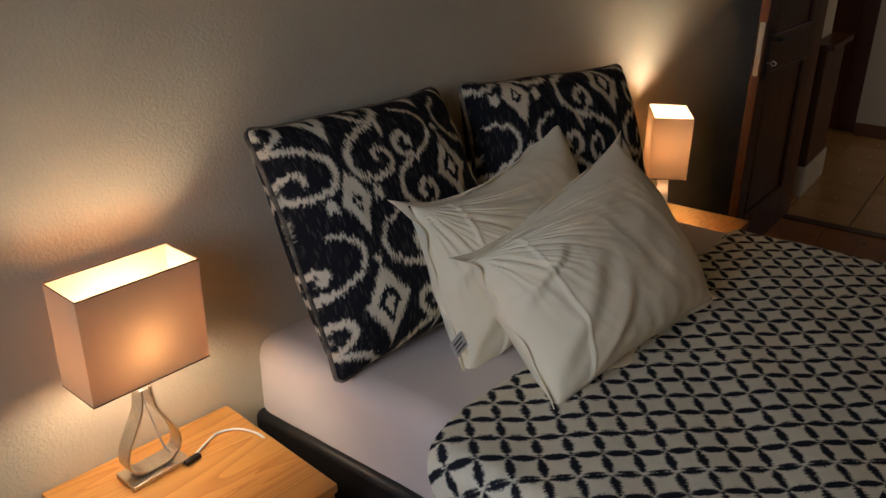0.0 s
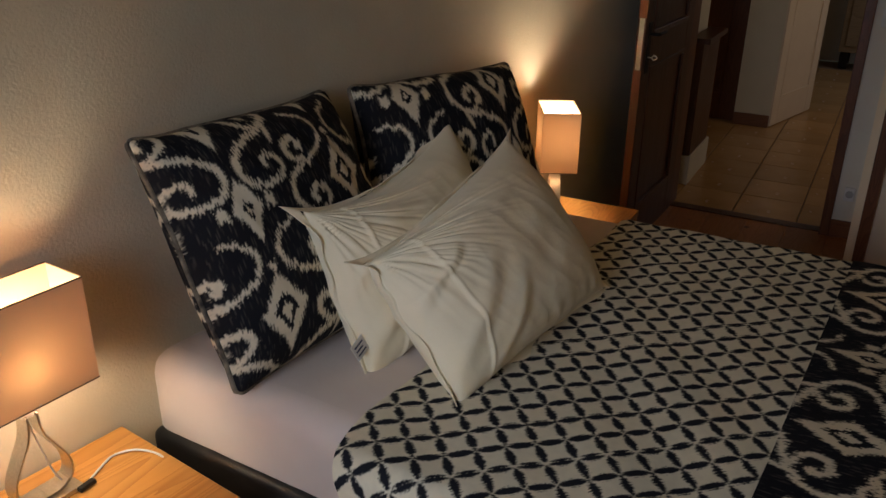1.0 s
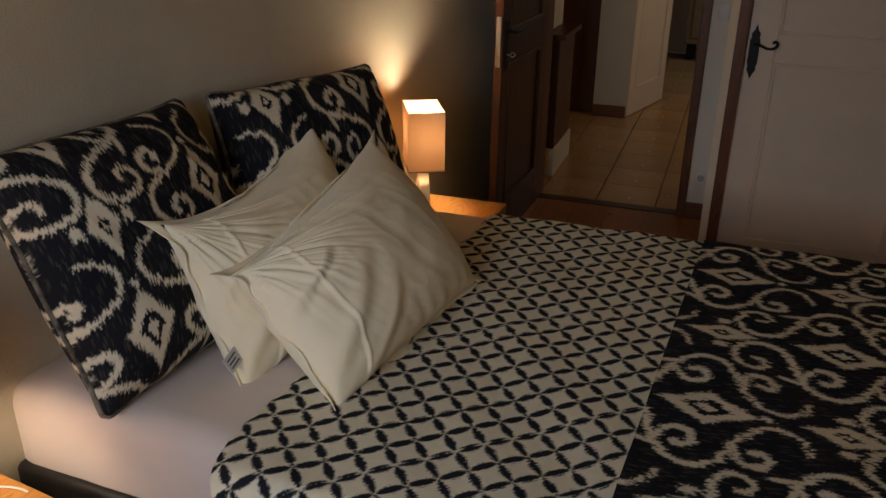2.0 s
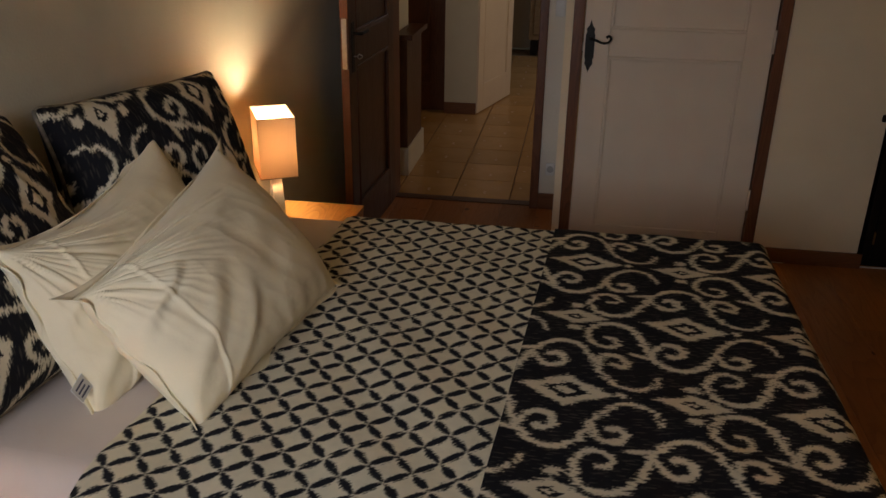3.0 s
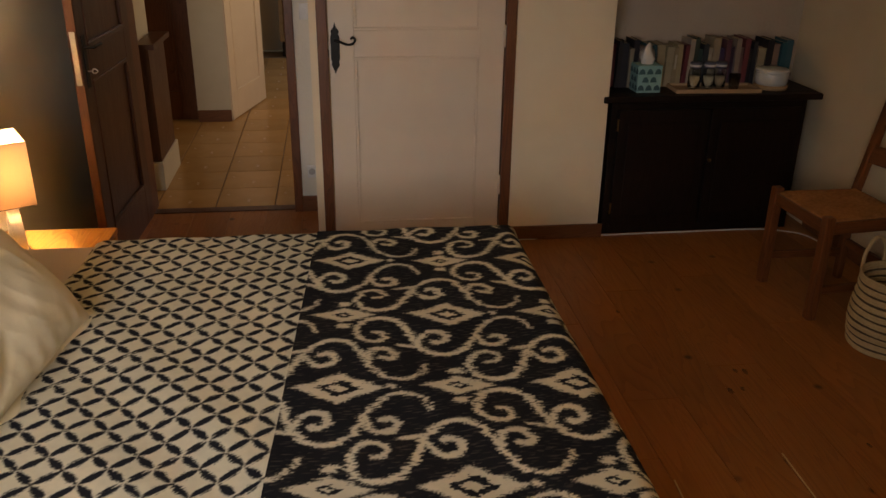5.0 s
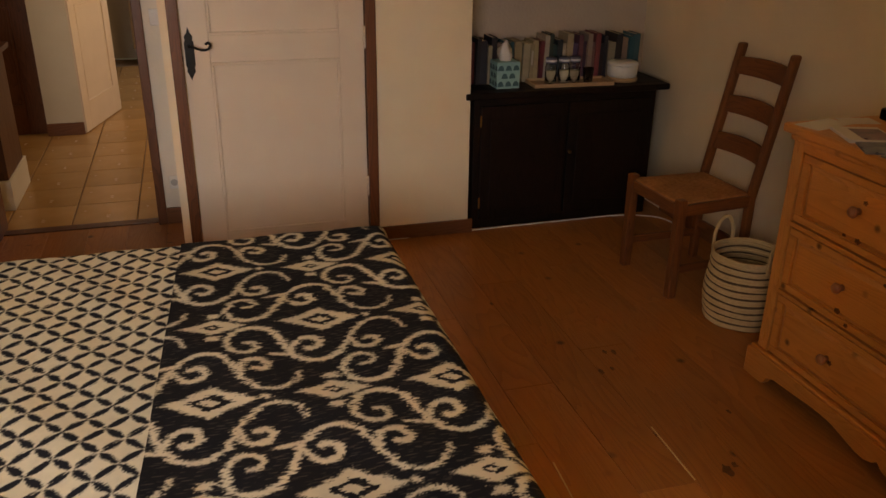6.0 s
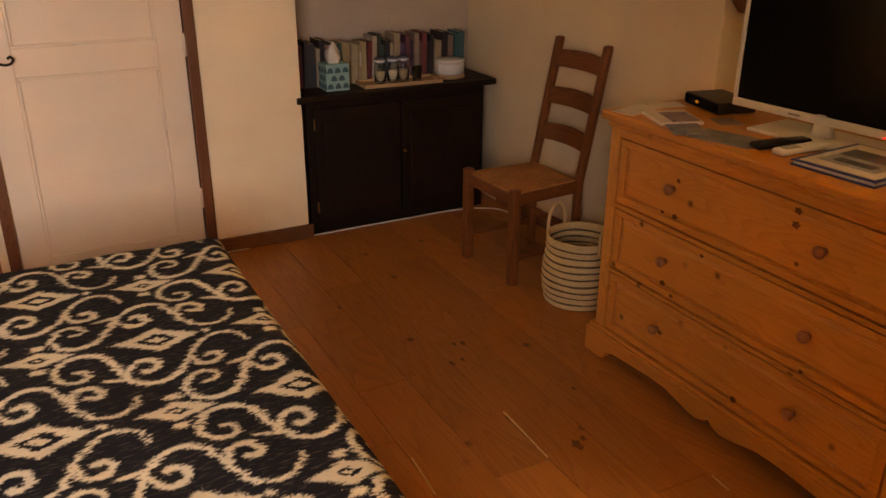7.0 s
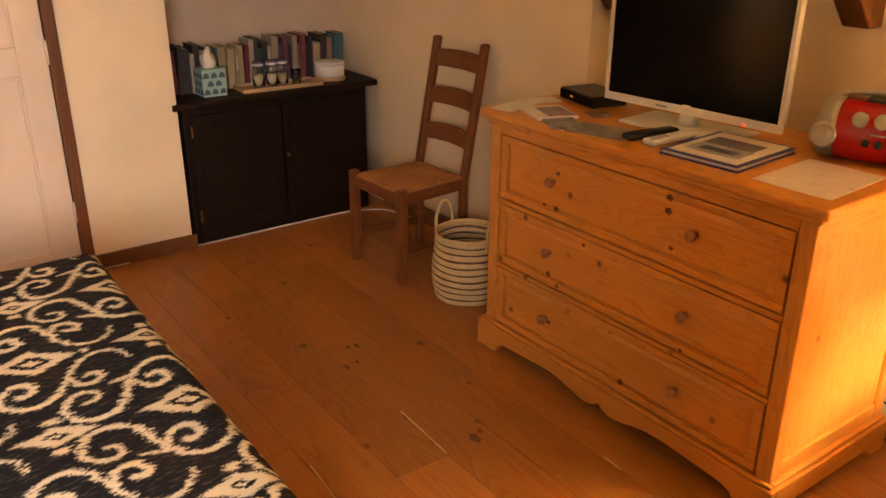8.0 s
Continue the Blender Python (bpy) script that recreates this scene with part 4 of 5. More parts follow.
def table_lamp(m, watts, label, height=0.455, light=WARM, cloth_mat=None, half=(0.060, 0.130)):
    ob = thing("table_lamp", m, label, "lamp", "table lamps beside the bed")
    part("base", bx(-0.036, 0.036, -0.068, 0.068, 0, 0.011), STEEL, ob, "flat brushed steel base", 0.0015)
    # open drop-shaped loop of steel band
    side = curve_points([(0, 0.0, 0.012), (0, 0.036, 0.016), (0, 0.062, 0.042), (0, 0.060, 0.080), (0, 0.040, 0.122), (0, 0.020, 0.160), (0, 0.014, 0.195), (0, 0.014, 0.215)], 6)
    inner = [(p.y - 0.005 if p.y > 0.006 else p.y, p.z + (0.005 if p.z < 0.03 else 0)) for p in side]
    outer = [(p.y, p.z) for p in side]
    line = outer + inner[::-1]
    left = [(-y, z) for y, z in line][::-1]
    part("stem", prism(line, "x", -0.02, 0.02), STEEL, ob, "curved brushed steel band", 0.001)
    part("stem", prism(left, "x", -0.02, 0.02), STEEL, ob, "curved brushed steel band", 0.001)
    part("neck", bx(-0.012, 0.012, -0.014, 0.014, 0.205, 0.25), WHITE_PLASTIC, ob)
    part("socket", lathe([(0, 0), (0.016, 0), (0.016, 0.05), (0, 0.05)], 16, (0, 0, 0.25)), WHITE_PLASTIC, ob, "", 0, True)
    part("bulb", lathe([(0, 0), (0.012, 0.0), (0.014, 0.012), (0.024, 0.032), (0.027, 0.05), (0.020, 0.070), (0, 0.078)], 18, (0, 0, 0.298)), BULB, ob, "glowing bulb", 0, True).visible_shadow = False
    part("cord", tube(curve_points([(0, -0.003, 0.205), (0.004, 0.008, 0.14), (0.002, 0.030, 0.045), (0.006, 0.045, 0.02)]), 0.0022), WHITE_PLASTIC, ob, "", 0, True)
    (sx, sy), z0, z1 = half, height - 0.225, height
    shade = bmesh.new()
    v = [shade.verts.new(p) for p in ((-sx, -sy, z0), (sx, -sy, z0), (sx, sy, z0), (-sx, sy, z0), (-sx, -sy, z1), (sx, -sy, z1), (sx, sy, z1), (-sx, sy, z1))]
    for f in ((0, 1, 5, 4), (1, 2, 6, 5), (2, 3, 7, 6), (3, 0, 4, 7)):
        shade.faces.new([v[i] for i in f])
    sh = part("shade", shade, cloth_mat or SHADE, ob, "glowing beige cloth box shade", 0)
    for z in (z0, z1):
        part("rim", tube([(-sx, -sy, z), (sx, -sy, z), (sx, sy, z), (-sx, sy, z)], 0.0016, 6, True), mat("shade_rim", (0.10, 0.07, 0.05)), sh, "dark edge wire", 0)
    part("carrier", bx(-sx, sx, -0.003, 0.003, 0.252, 0.256), WHITE_PLASTIC, sh, "", 0)
    c = m @ Vector((0, 0, 0.325))
    bulb_lamp("table_lamp_light", c, watts, light, 0.055)
    return ob


table_lamp(Matrix.Translation((-1.448, 0.868, 0.4255)) @ Matrix.Rotation(radians(-5), 4, "Z"), 8.5, "brushed steel table lamp with a lit beige box shade", 0.476)
table_lamp(Matrix.Translation((-1.133, 2.93, 0.4255)) @ Matrix.Rotation(radians(28), 4, "Z"), 14.0, "steel table lamp with a lit beige shade beyond the bed", 0.43, half=(0.068, 0.105))
cord = thing("power_cable", pose(0, 0, 0), "thin white lamp cable across a nightstand", "cable")
part("cable", tube(curve_points([(-1.405, 0.93, 0.430), (-1.43, 1.0, 0.4285), (-1.435, 1.04, 0.4285), (-1.40, 1.075, 0.431), (-1.34, 1.088, 0.424), (-1.32, 1.092, 0.36), (-1.33, 1.09, 0.2)]), 0.0026), WHITE_PLASTIC, cord, "", 0, True)
part("switch", bx(-1.41, -1.395, 0.915, 0.955, 0.426, 0.437), BLACK_PLASTIC, cord, "small dark cord switch")

# ---- chest of drawers ----
chest = thing("chest_of_drawers", pose(1.945, 1.62, 0), "honey pine chest with three drawers and a scalloped base", "chest of drawers")
part("top", bx(-0.030, 0.62, -0.675, 0.672, 0.925, 0.957), PINE_Y, chest, "knotty pine top", 0.008)
part("cornice", bx(-0.012, 0.605, -0.652, 0.650, 0.902, 0.925), PINE_Y, chest, "", 0.008)
for y in (-0.64, 0.59):
    part("corner_post", bx(0.0, 0.05, y, y + 0.05, 0.11, 0.902), PINE_Z, chest, "", 0.004)
    part("back_post", bx(0.555, 0.605, y, y + 0.05, 0.11, 0.902), PINE_Z, chest, "", 0.004)
for y0 in (-0.628, 0.602):
    part("side_panel", bx(0.05, 0.555, y0, y0 + 0.016, 0.17, 0.84), PINE_Z, chest, "", 0)
    part("side_rail", bx(0.05, 0.555, y0 - 0.010, y0 + 0.026, 0.84, 0.902), PINE_X, chest)
    part("side_rail", bx(0.05, 0.555, y0 - 0.010, y0 + 0.026, 0.11, 0.17), PINE_X, chest)
part("back", bx(0.59, 0.604, -0.59, 0.59, 0.11, 0.902), PINE_Z, chest, "", 0)
for z0, z1 in ((0.872, 0.902), (0.612, 0.628), (0.358, 0.372), (0.11, 0.118)):
    part("rail", bx(0.0, 0.05, -0.59, 0.59, z0, z1), PINE_Y, chest, "", 0.002)
PINE_KNOT = mat("pine_knot", (0.075, 0.020, 0.006), (0.20, 0.060, 0.014), 60.0, 0.4)
DRAWER_KNOTS = ((-0.181, 0.846, 0.011), (-0.181, 0.804, 0.012), (0.286, 0.797, 0.008), (0.286, 0.672, 0.010), (-0.205, 0.694, 0.007), (0.346, 0.671, 0.006), (0.306, 0.422, 0.011), (0.146, 0.585, 0.007), (0.259, 0.392, 0.008), (-0.284, 0.386, 0.007), (-0.065, 0.165, 0.011), (0.29, 0.236, 0.009))
for z0, z1, kz in ((0.631, 0.869, 0.765), (0.375, 0.609, 0.507), (0.121, 0.355, 0.247)):
    dr = part("drawer", bx(0.012, 0.040, -0.583, 0.583, z0 + 0.004, z1 - 0.004), PINE_Y, chest, "", 0.002)
    # raised field with a wide slope round it
    f = bmesh.new()
    a = [f.verts.new((0.0125, y, z)) for y, z in ((-0.55, z0 + 0.03), (0.55, z0 + 0.03), (0.55, z1 - 0.03), (-0.55, z1 - 0.03))]
    b = [f.verts.new((0.0035, y, z)) for y, z in ((-0.53, z0 + 0.046), (0.53, z0 + 0.046), (0.53, z1 - 0.046), (-0.53, z1 - 0.046))]
    f.faces.new(b)
    for i in range(4):
        f.faces.new((a[i], a[(i + 1) % 4], b[(i + 1) % 4], b[i]))
    bmesh.ops.recalc_face_normals(f, faces=f.faces)
    part("raised_field", f, PINE_Y, dr, "", 0.002)
    for y0, y1, q0, q1 in ((-0.583, 0.583, z0 + 0.003, z0 + 0.028), (-0.583, 0.583, z1 - 0.028, z1 - 0.003), (-0.583, -0.552, z0 + 0.028, z1 - 0.028), (0.552, 0.583, z0 + 0.028, z1 - 0.028)):
        part("frame_edge", bx(0.003, 0.012, y0, y1, q0, q1), PINE_Y, dr, "", 0.003)
    for y in (-0.287, 0.303):
        part("knob", lathe([(0, 0), (0.011, 0), (0.009, 0.010), (0.017, 0.018), (0.019, 0.024), (0.014, 0.032), (0, 0.035)], 18), KNOB_WOOD, dr, "round turned wooden knob", 0, True).matrix_basis = pose(0.0, y, kz, 0, -90)
    for ky, kq, r in DRAWER_KNOTS:
        if z0 < kq < z1:
            lobes = [1 + 0.22 * math.sin(3.1 * k + 40 * ky) for k in range(10)]
            knot = part("knot", prism([(1.15 * r * lobes[k] * math.cos(math.pi * k / 5), 0.9 * r * lobes[k] * math.sin(math.pi * k / 5)) for k in range(10)], "x", 0.0022, 0.006), PINE_KNOT, dr, "dark knot in the pine", 0)
            knot.location = (0, ky, kq)
# plinth with a scalloped lower edge
edge = [(0.665, 0.0), (0.56, 0.0), (0.545, 0.012), (0.535, 0.035), (0.50, 0.048), (0.44, 0.052), (0.37, 0.056), (0.29, 0.062), (0.21, 0.060), (0.14, 0.045), (0.09, 0.032), (0.05, 0.030), (0.02, 0.040), (0.0, 0.056)]
low = edge + [(-y, z) for y, z in edge[::-1][1:]]
part("plinth", prism([(y, z) for y, z in low] + [(-0.665, 0.11), (0.665, 0.11)], "x", -0.024, 0.002), PINE_Y, chest, "scalloped base board", 0.004)
for y in (-0.665, 0.641):
    part("plinth", prism([(-0.0, 0.0), (0.09, 0.0), (0.12, 0.035), (0.5, 0.035), (0.53, 0.0), (0.61, 0.0), (0.61, 0.11), (0.0, 0.11)], "y", y, y + 0.024), PINE_X, chest, "", 0.004)
part("bottom", bx(0.002, 0.6, -0.62, 0.62, 0.10, 0.112), PINE_Y, chest, "", 0)
part("base_moulding", bx(-0.016, 0.001, -0.655, 0.655, 0.11, 0.122), PINE_Y, chest, "", 0.005)
for y in (-0.655, 0.628):
    part("base_moulding", bx(0.001, 0.606, y, y + 0.027, 0.11, 0.122), PINE_X, chest, "", 0.005)

CHEST_TOP = 0.957
# television
tv = thing("television", Matrix.Translation((2.275, 1.655, CHEST_TOP)) @ Matrix.Rotation(radians(5), 4, "Z") @ Matrix.Diagonal((1, 0.90, 1, 1)), "switched-off television with a white frame on the chest", "television")
part("stand_plate", soft_box(-0.11, 0.10, -0.22, 0.22, 0.0, 0.012, 0.005, 3, (4, 4), 0.0), WHITE_PLASTIC, tv, "glossy white stand plate", 0)
part("neck", lathe([(0, 0), (0.034, 0), (0.028, 0.02), (0.026, 0.07), (0, 0.072)], 20, (0.0, 0, 0.010), 1.3), WHITE_PLASTIC, tv, "", 0, True)
part("back_shell", bx(-0.012, 0.035, -0.35, 0.35, 0.065, 0.48), WHITE_PLASTIC, tv, "", 0.012)
for q in ((-0.365, 0.365, 0.050, 0.076), (-0.365, 0.365, 0.472, 0.488), (-0.365, -0.349, 0.076, 0.472), (0.349, 0.365, 0.076, 0.472)):
    part("bezel", bx(-0.028, -0.010, *q), WHITE_PLASTIC, tv, "white frame edge", 0.003)
part("screen", bx(-0.022, -0.012, -0.349, 0.349, 0.076, 0.472), SCREEN, tv, "black glossy screen", 0)
part("badge", bx(-0.0288, -0.0278, 0.075, 0.125, 0.060, 0.066), mat("badge_grey", (0.25, 0.25, 0.25)), tv, "", 0)
part("standby_light", bx(-0.0295, -0.0275, -0.235, -0.229, 0.053, 0.058), glow("red_led", (1.0, 0.03, 0.02), 2.0), tv, "red standby light", 0)

stb = thing("set_top_box", Matrix.Translation((2.30, 2.11, CHEST_TOP)) @ Matrix.Rotation(radians(-12), 4, "Z"), "small black set-top box on the chest", "set-top box")
part("case", bx(-0.075, 0.075, -0.105, 0.105, 0.004, 0.044), BLACK_PLASTIC, stb, "", 0.003)
part("front", bx(-0.079, -0.075, -0.102, 0.102, 0.007, 0.040), SCREEN, stb, "glossy black front", 0.001)
part("display", bx(-0.0805, -0.079, 0.012, 0.030, 0.020, 0.028), glow("amber_display", (1.0, 0.42, 0.04), 0.05), stb, "amber display", 0)
for y in (-0.085, 0.085):
    for x in (-0.055, 0.055):
        part("foot", lathe([(0, 0), (0.008, 0), (0.008, 0.005), (0, 0.005)], 10, (x, y, 0)), BLACK_PLASTIC, stb, "", 0)

# radio
RED = mat("red_plastic", (0.33, 0.007, 0.012), (0.27, 0.006, 0.010), 9.0, 0.22)
SILVER = mat("silver_plastic", (0.36, 0.34, 0.31), None, 40.0, 0.38, metal=0.5)
rad = thing("radio", Matrix.Translation((2.415, 1.095, CHEST_TOP)) @ Matrix.Rotation(radians(20), 4, "Z") @ Matrix.Scale(1.17, 4), "red and silver portable radio on the chest", "radio")
oval = [(0.09 * math.copysign(abs(math.cos(a)) ** 0.75, math.cos(a)), 0.075 + 0.073 * math.copysign(abs(math.sin(a)) ** 0.75, math.sin(a))) for a in [2 * math.pi * i / 28 for i in range(28)]]
part("body", prism(oval, "y", -0.098, 0.098), RED, rad, "glossy red middle", 0.006, True)
for side in (-1, 1):
    e = part("speaker", lathe([(0, 0.0), (0.050, 0.0), (0.074, 0.006), (0.085, 0.018), (0.089, 0.035), (0.089, 0.050), (0, 0.050)], 32), SILVER, rad, "rounded silver speaker end", 0, True)
    e.matrix_basis = Matrix.Translation((0, side * 0.148, 0.075)) @ Matrix.Rotation(radians(90 * side), 4, "X") @ Matrix.Diagonal((1.03, 0.84, 1, 1))
    c = part("speaker_ring", lathe([(0, 0.004), (0.018, 0.004), (0.024, 0.009), (0.030, 0.008), (0.032, 0.0)], 28), SILVER, rad, "round speaker grille", 0, True)
    c.matrix_basis = Matrix.Translation((-0.088, side * 0.122, 0.070)) @ Matrix.Rotation(radians(-90), 4, "Y") @ Matrix.Rotation(radians(side * 10), 4, "X")
for k, y in enumerate((-0.045, 0.0, 0.045)):
    d = part("dial", lathe([(0, 0.012), (0.015, 0.012), (0.019, 0.005), (0.020, 0.0)], 20), SILVER, rad, "round silver dial", 0, True)
    d.matrix_basis = Matrix.Translation((-0.077, y * 1.05, 0.112)) @ Matrix.Rotation(radians(-66), 4, "Y")
    d = part("button", lathe([(0, 0.006), (0.009, 0.006), (0.010, 0.0)], 14), BLACK_PLASTIC, rad, "", 0, True)
    d.matrix_basis = Matrix.Translation((-0.089, y * 0.6, 0.062)) @ Matrix.Rotation(radians(-90), 4, "Y")
part("marking", bx(-0.0915, -0.0905, -0.018, 0.018, 0.082, 0.085), SILVER, rad, "", 0)
part("handle", tube(curve_points([(0.01, -0.11, 0.142), (0.01, -0.09, 0.158), (0.01, 0.0, 0.163), (0.01, 0.09, 0.158), (0.01, 0.11, 0.142)]), 0.007), SILVER, rad, "", 0, True)
part("tape_lid", bx(-0.03, 0.03, -0.05, 0.05, 0.145, 0.152), BLACK_PLASTIC, rad, "", 0.003)

# papers on the chest
PAPER = mat("paper", (0.70, 0.66, 0.62), (0.66, 0.61, 0.57), 12.0, 0.5)
BLUE = mat("blue_plastic", (0.03, 0.06, 0.26), None, 9.0, 0.35)
PHOTO_D, PHOTO_L = mat("photo_dark", (0.03, 0.03, 0.045), (0.10, 0.10, 0.13), 30.0, 0.3), mat("photo_light", (0.45, 0.47, 0.52), (0.20, 0.21, 0.26), 25.0, 0.3)
fo = thing("folder", Matrix.Translation((2.135, 1.395, CHEST_TOP)) @ Matrix.Rotation(radians(4), 4, "Z"), "blue folder with a photograph sheet on top", "folder")
part("cover", bx(-0.155, 0.155, -0.125, 0.130, 0.0, 0.004), BLUE, fo, "", 0.001)
part("sheets", bx(-0.148, 0.15, -0.120, 0.124, 0.004, 0.014), PAPER, fo, "", 0.001)
part("cover", bx(-0.155, 0.155, -0.125, 0.130, 0.014, 0.017), BLUE, fo, "", 0.001)
part("sheet", bx(-0.140, 0.142, -0.112, 0.112, 0.017, 0.0185), PAPER, fo, "", 0)
part("picture", bx(-0.095, 0.0, -0.085, 0.088, 0.0187, 0.0192), PHOTO_L, fo, "grey photograph", 0)
part("picture", bx(0.0, 0.085, -0.075, 0.088, 0.0187, 0.0192), PHOTO_D, fo, "dark photograph", 0)
part("strip", bx(-0.07, -0.03, -0.06, 0.06, 0.0193, 0.0196), PHOTO_D, fo, "", 0)


def flat_thing(name, x, y, turn, w, d, h, material, label, category, z=CHEST_TOP):
    ob = part(name, bx(-w / 2, w / 2, -d / 2, d / 2, 0, h), material, None, "", 0.0015 if h > 0.004 else 0)
    ob.matrix_basis = Matrix.Translation((x, y, z)) @ Matrix.Rotation(radians(turn), 4, "Z")
    return tagged(ob, label, category)


PINKISH = mat("pink_print", (0.62, 0.50, 0.50), (0.70, 0.66, 0.63), 22.0, 0.3)
flat_thing("place_mat", 2.135, 1.105, 3, 0.30, 0.22, 0.002, PINKISH, "pale printed laminated sheet on the chest", "sheet")
flat_thing("leaflet", 2.02, 2.225, 14, 0.17, 0.09, 0.002, PAPER, "pale paper leaflet on the chest", "leaflet")
flat_thing("leaflet", 2.165, 2.235, -14, 0.12, 0.08, 0.002, PAPER, "pale paper leaflet on the chest", "leaflet")
bro = thing("brochure", Matrix.Translation((2.04, 2.065, CHEST_TOP)) @ Matrix.Rotation(radians(-20), 4, "Z"), "stack of brochures with a violet photo cover", "brochure")
part("page_block", bx(-0.075, 0.075, -0.085, 0.085, 0, 0.010), PAPER, bro, "", 0.001)
part("picture", bx(-0.03, 0.065, -0.075, 0.055, 0.0102, 0.011), mat("violet_print", (0.06, 0.05, 0.12), (0.30, 0.18, 0.22), 28.0, 0.3), bro, "violet photograph", 0)
GREY_PRINT = mat("grey_print", (0.10, 0.11, 0.12), (0.30, 0.29, 0.27), 26.0, 0.3)
flat_thing("brochure", 1.985, 1.945, -28, 0.11, 0.16, 0.006, mat("blue_grey_print", (0.07, 0.08, 0.13), (0.26, 0.26, 0.28), 26.0, 0.3), "blue-grey printed brochure lying on the chest", "brochure")
flat_thing("brochure", 2.015, 1.79, 18, 0.13, 0.20, 0.004, GREY_PRINT, "grey printed brochure lying on the chest", "brochure")
flat_thing("card", 2.175, 1.955, -20, 0.08, 0.09, 0.002, mat("brown_print", (0.12, 0.07, 0.06), (0.30, 0.25, 0.24), 30.0, 0.35), "dark printed card on the chest", "card")


def remote(x, y, turn, material, keys, label, n):
    ob = thing("remote_control", Matrix.Translation((x, y, CHEST_TOP)) @ Matrix.Rotation(radians(turn), 4, "Z"), label, "remote control", "remote controls")
    part("case", soft_box(-0.10, 0.10, -0.024, 0.024, 0, 0.020, 0.008, 3, (4, 2), 0.0), material, ob, "", 0, True)
    for i in range(n):
        for j in (-1, 0, 1):
            part("key", bx(-0.08 + i * 0.017, -0.070 + i * 0.017, j * 0.012 - 0.004, j * 0.012 + 0.004, 0.0195, 0.0215), keys, ob, "", 0)
    return ob


remote(2.105, 1.587, -2, WHITE_PLASTIC, mat("grey_keys", (0.30, 0.30, 0.30)), "white remote control on the chest", 4)
remote(2.10, 1.66, -8, BLACK_PLASTIC, mat("dim_keys", (0.05, 0.05, 0.05)), "black remote control on the chest", 6)

# ---- ladder-back chair ----
chair = thing("chair", Matrix.Translation((2.15, 3.105, 0)) @ Matrix.Rotation(radians(3), 4, "Z"), "brown ladder-back wooden chair with a woven rush seat", "chair")


def back_x(z):
    return 0.185 + max(0.0, z - 0.42) * 0.19


def squared(points, w, d):
    """A member of rectangular section (w across y, d along x) through points that rise in z."""
    bm = bmesh.new()
    rings = [[bm.verts.new((x + sx * d / 2, y + sy * w / 2, z)) for sx, sy in ((-1, -1), (1, -1), (1, 1), (-1, 1))] for x, y, z in points]
    for p, q in zip(rings, rings[1:]):
        for k in range(4):
            bm.faces.new((p[k], p[(k + 1) % 4], q[(k + 1) % 4], q[k]))
    bm.faces.new(rings[0][::-1])
    bm.faces.new(rings[-1])
    bmesh.ops.recalc_face_normals(bm, faces=bm.faces)
    return bm


for side in (-1, 1):
    y = side * 0.172
    part("back_post", squared([(back_x(z), y, z) for z in (0, 0.2, 0.42, 0.5, 0.6, 0.7, 0.8, 0.9, 1.045)], 0.040, 0.036), CHAIR_WOOD, chair, "squared back post with a rounded top", 0.010)
    y = side * 0.190
    part("front_leg", squared([(-0.19, y, 0), (-0.19, y, 0.25), (-0.19, y, 0.462)], 0.042, 0.042), CHAIR_WOOD, chair, "squared front leg", 0.006)
    rail = part("seat_rail", bx(-0.185, 0.185, -0.014, 0.014, 0.385, 0.437), CHAIR_WOOD_X, chair, "flat seat rail", 0.004)
    rail.matrix_basis = Matrix.Translation((0, side * 0.181, 0)) @ Matrix.Rotation(-side * 0.048, 4, "Z")
    bar = part("stretcher", bx(-0.185, 0.185, -0.011, 0.011, 0.115, 0.150), CHAIR_WOOD_X, chair, "", 0.004)
    bar.matrix_basis = Matrix.Translation((0, side * 0.181, 0)) @ Matrix.Rotation(-side * 0.048, 4, "Z")
part("seat_rail", bx(-0.204, -0.176, -0.170, 0.170, 0.385, 0.437), CHAIR_WOOD_Y, chair, "flat seat rail", 0.004)
part("seat_rail", bx(0.171, 0.199, -0.153, 0.153, 0.385, 0.437), CHAIR_WOOD_Y, chair, "flat seat rail", 0.004)
part("stretcher", bx(0.174, 0.196, -0.153, 0.153, 0.17, 0.205), CHAIR_WOOD_Y, chair, "", 0.004)
for z in (0.600, 0.772, 0.945):
    sl = bmesh.new()
    n = 14
    rows = []
    for i in range(n + 1):
        s = -1 + 2 * i / n
        bow = 0.026 * (1 - s * s)
        h0, h1 = 0.036, 0.040 + 0.006 * (1 - s * s)
        rows.append([sl.verts.new((back_x(z + k) + bow + d, s * 0.155, z + k)) for k, d in ((-h0, -0.008), (h1, -0.008), (h1, 0.008), (-h0, 0.008))])
    for a, b in zip(rows, rows[1:]):
        for k in range(4):
            sl.faces.new((a[k], a[(k + 1) % 4], b[(k + 1) % 4], b[k]))
    sl.faces.new(rows[0][::-1])
    sl.faces.new(rows[-1])
    bmesh.ops.recalc_face_normals(sl, faces=sl.faces)
    part("slat", sl, CHAIR_WOOD_Y, chair, "curved back slat", 0.003)
RUSH = mat("woven_rush", (0.44, 0.20, 0.075), (0.28, 0.12, 0.04), 60.0, 0.7, 0.002, 160.0)
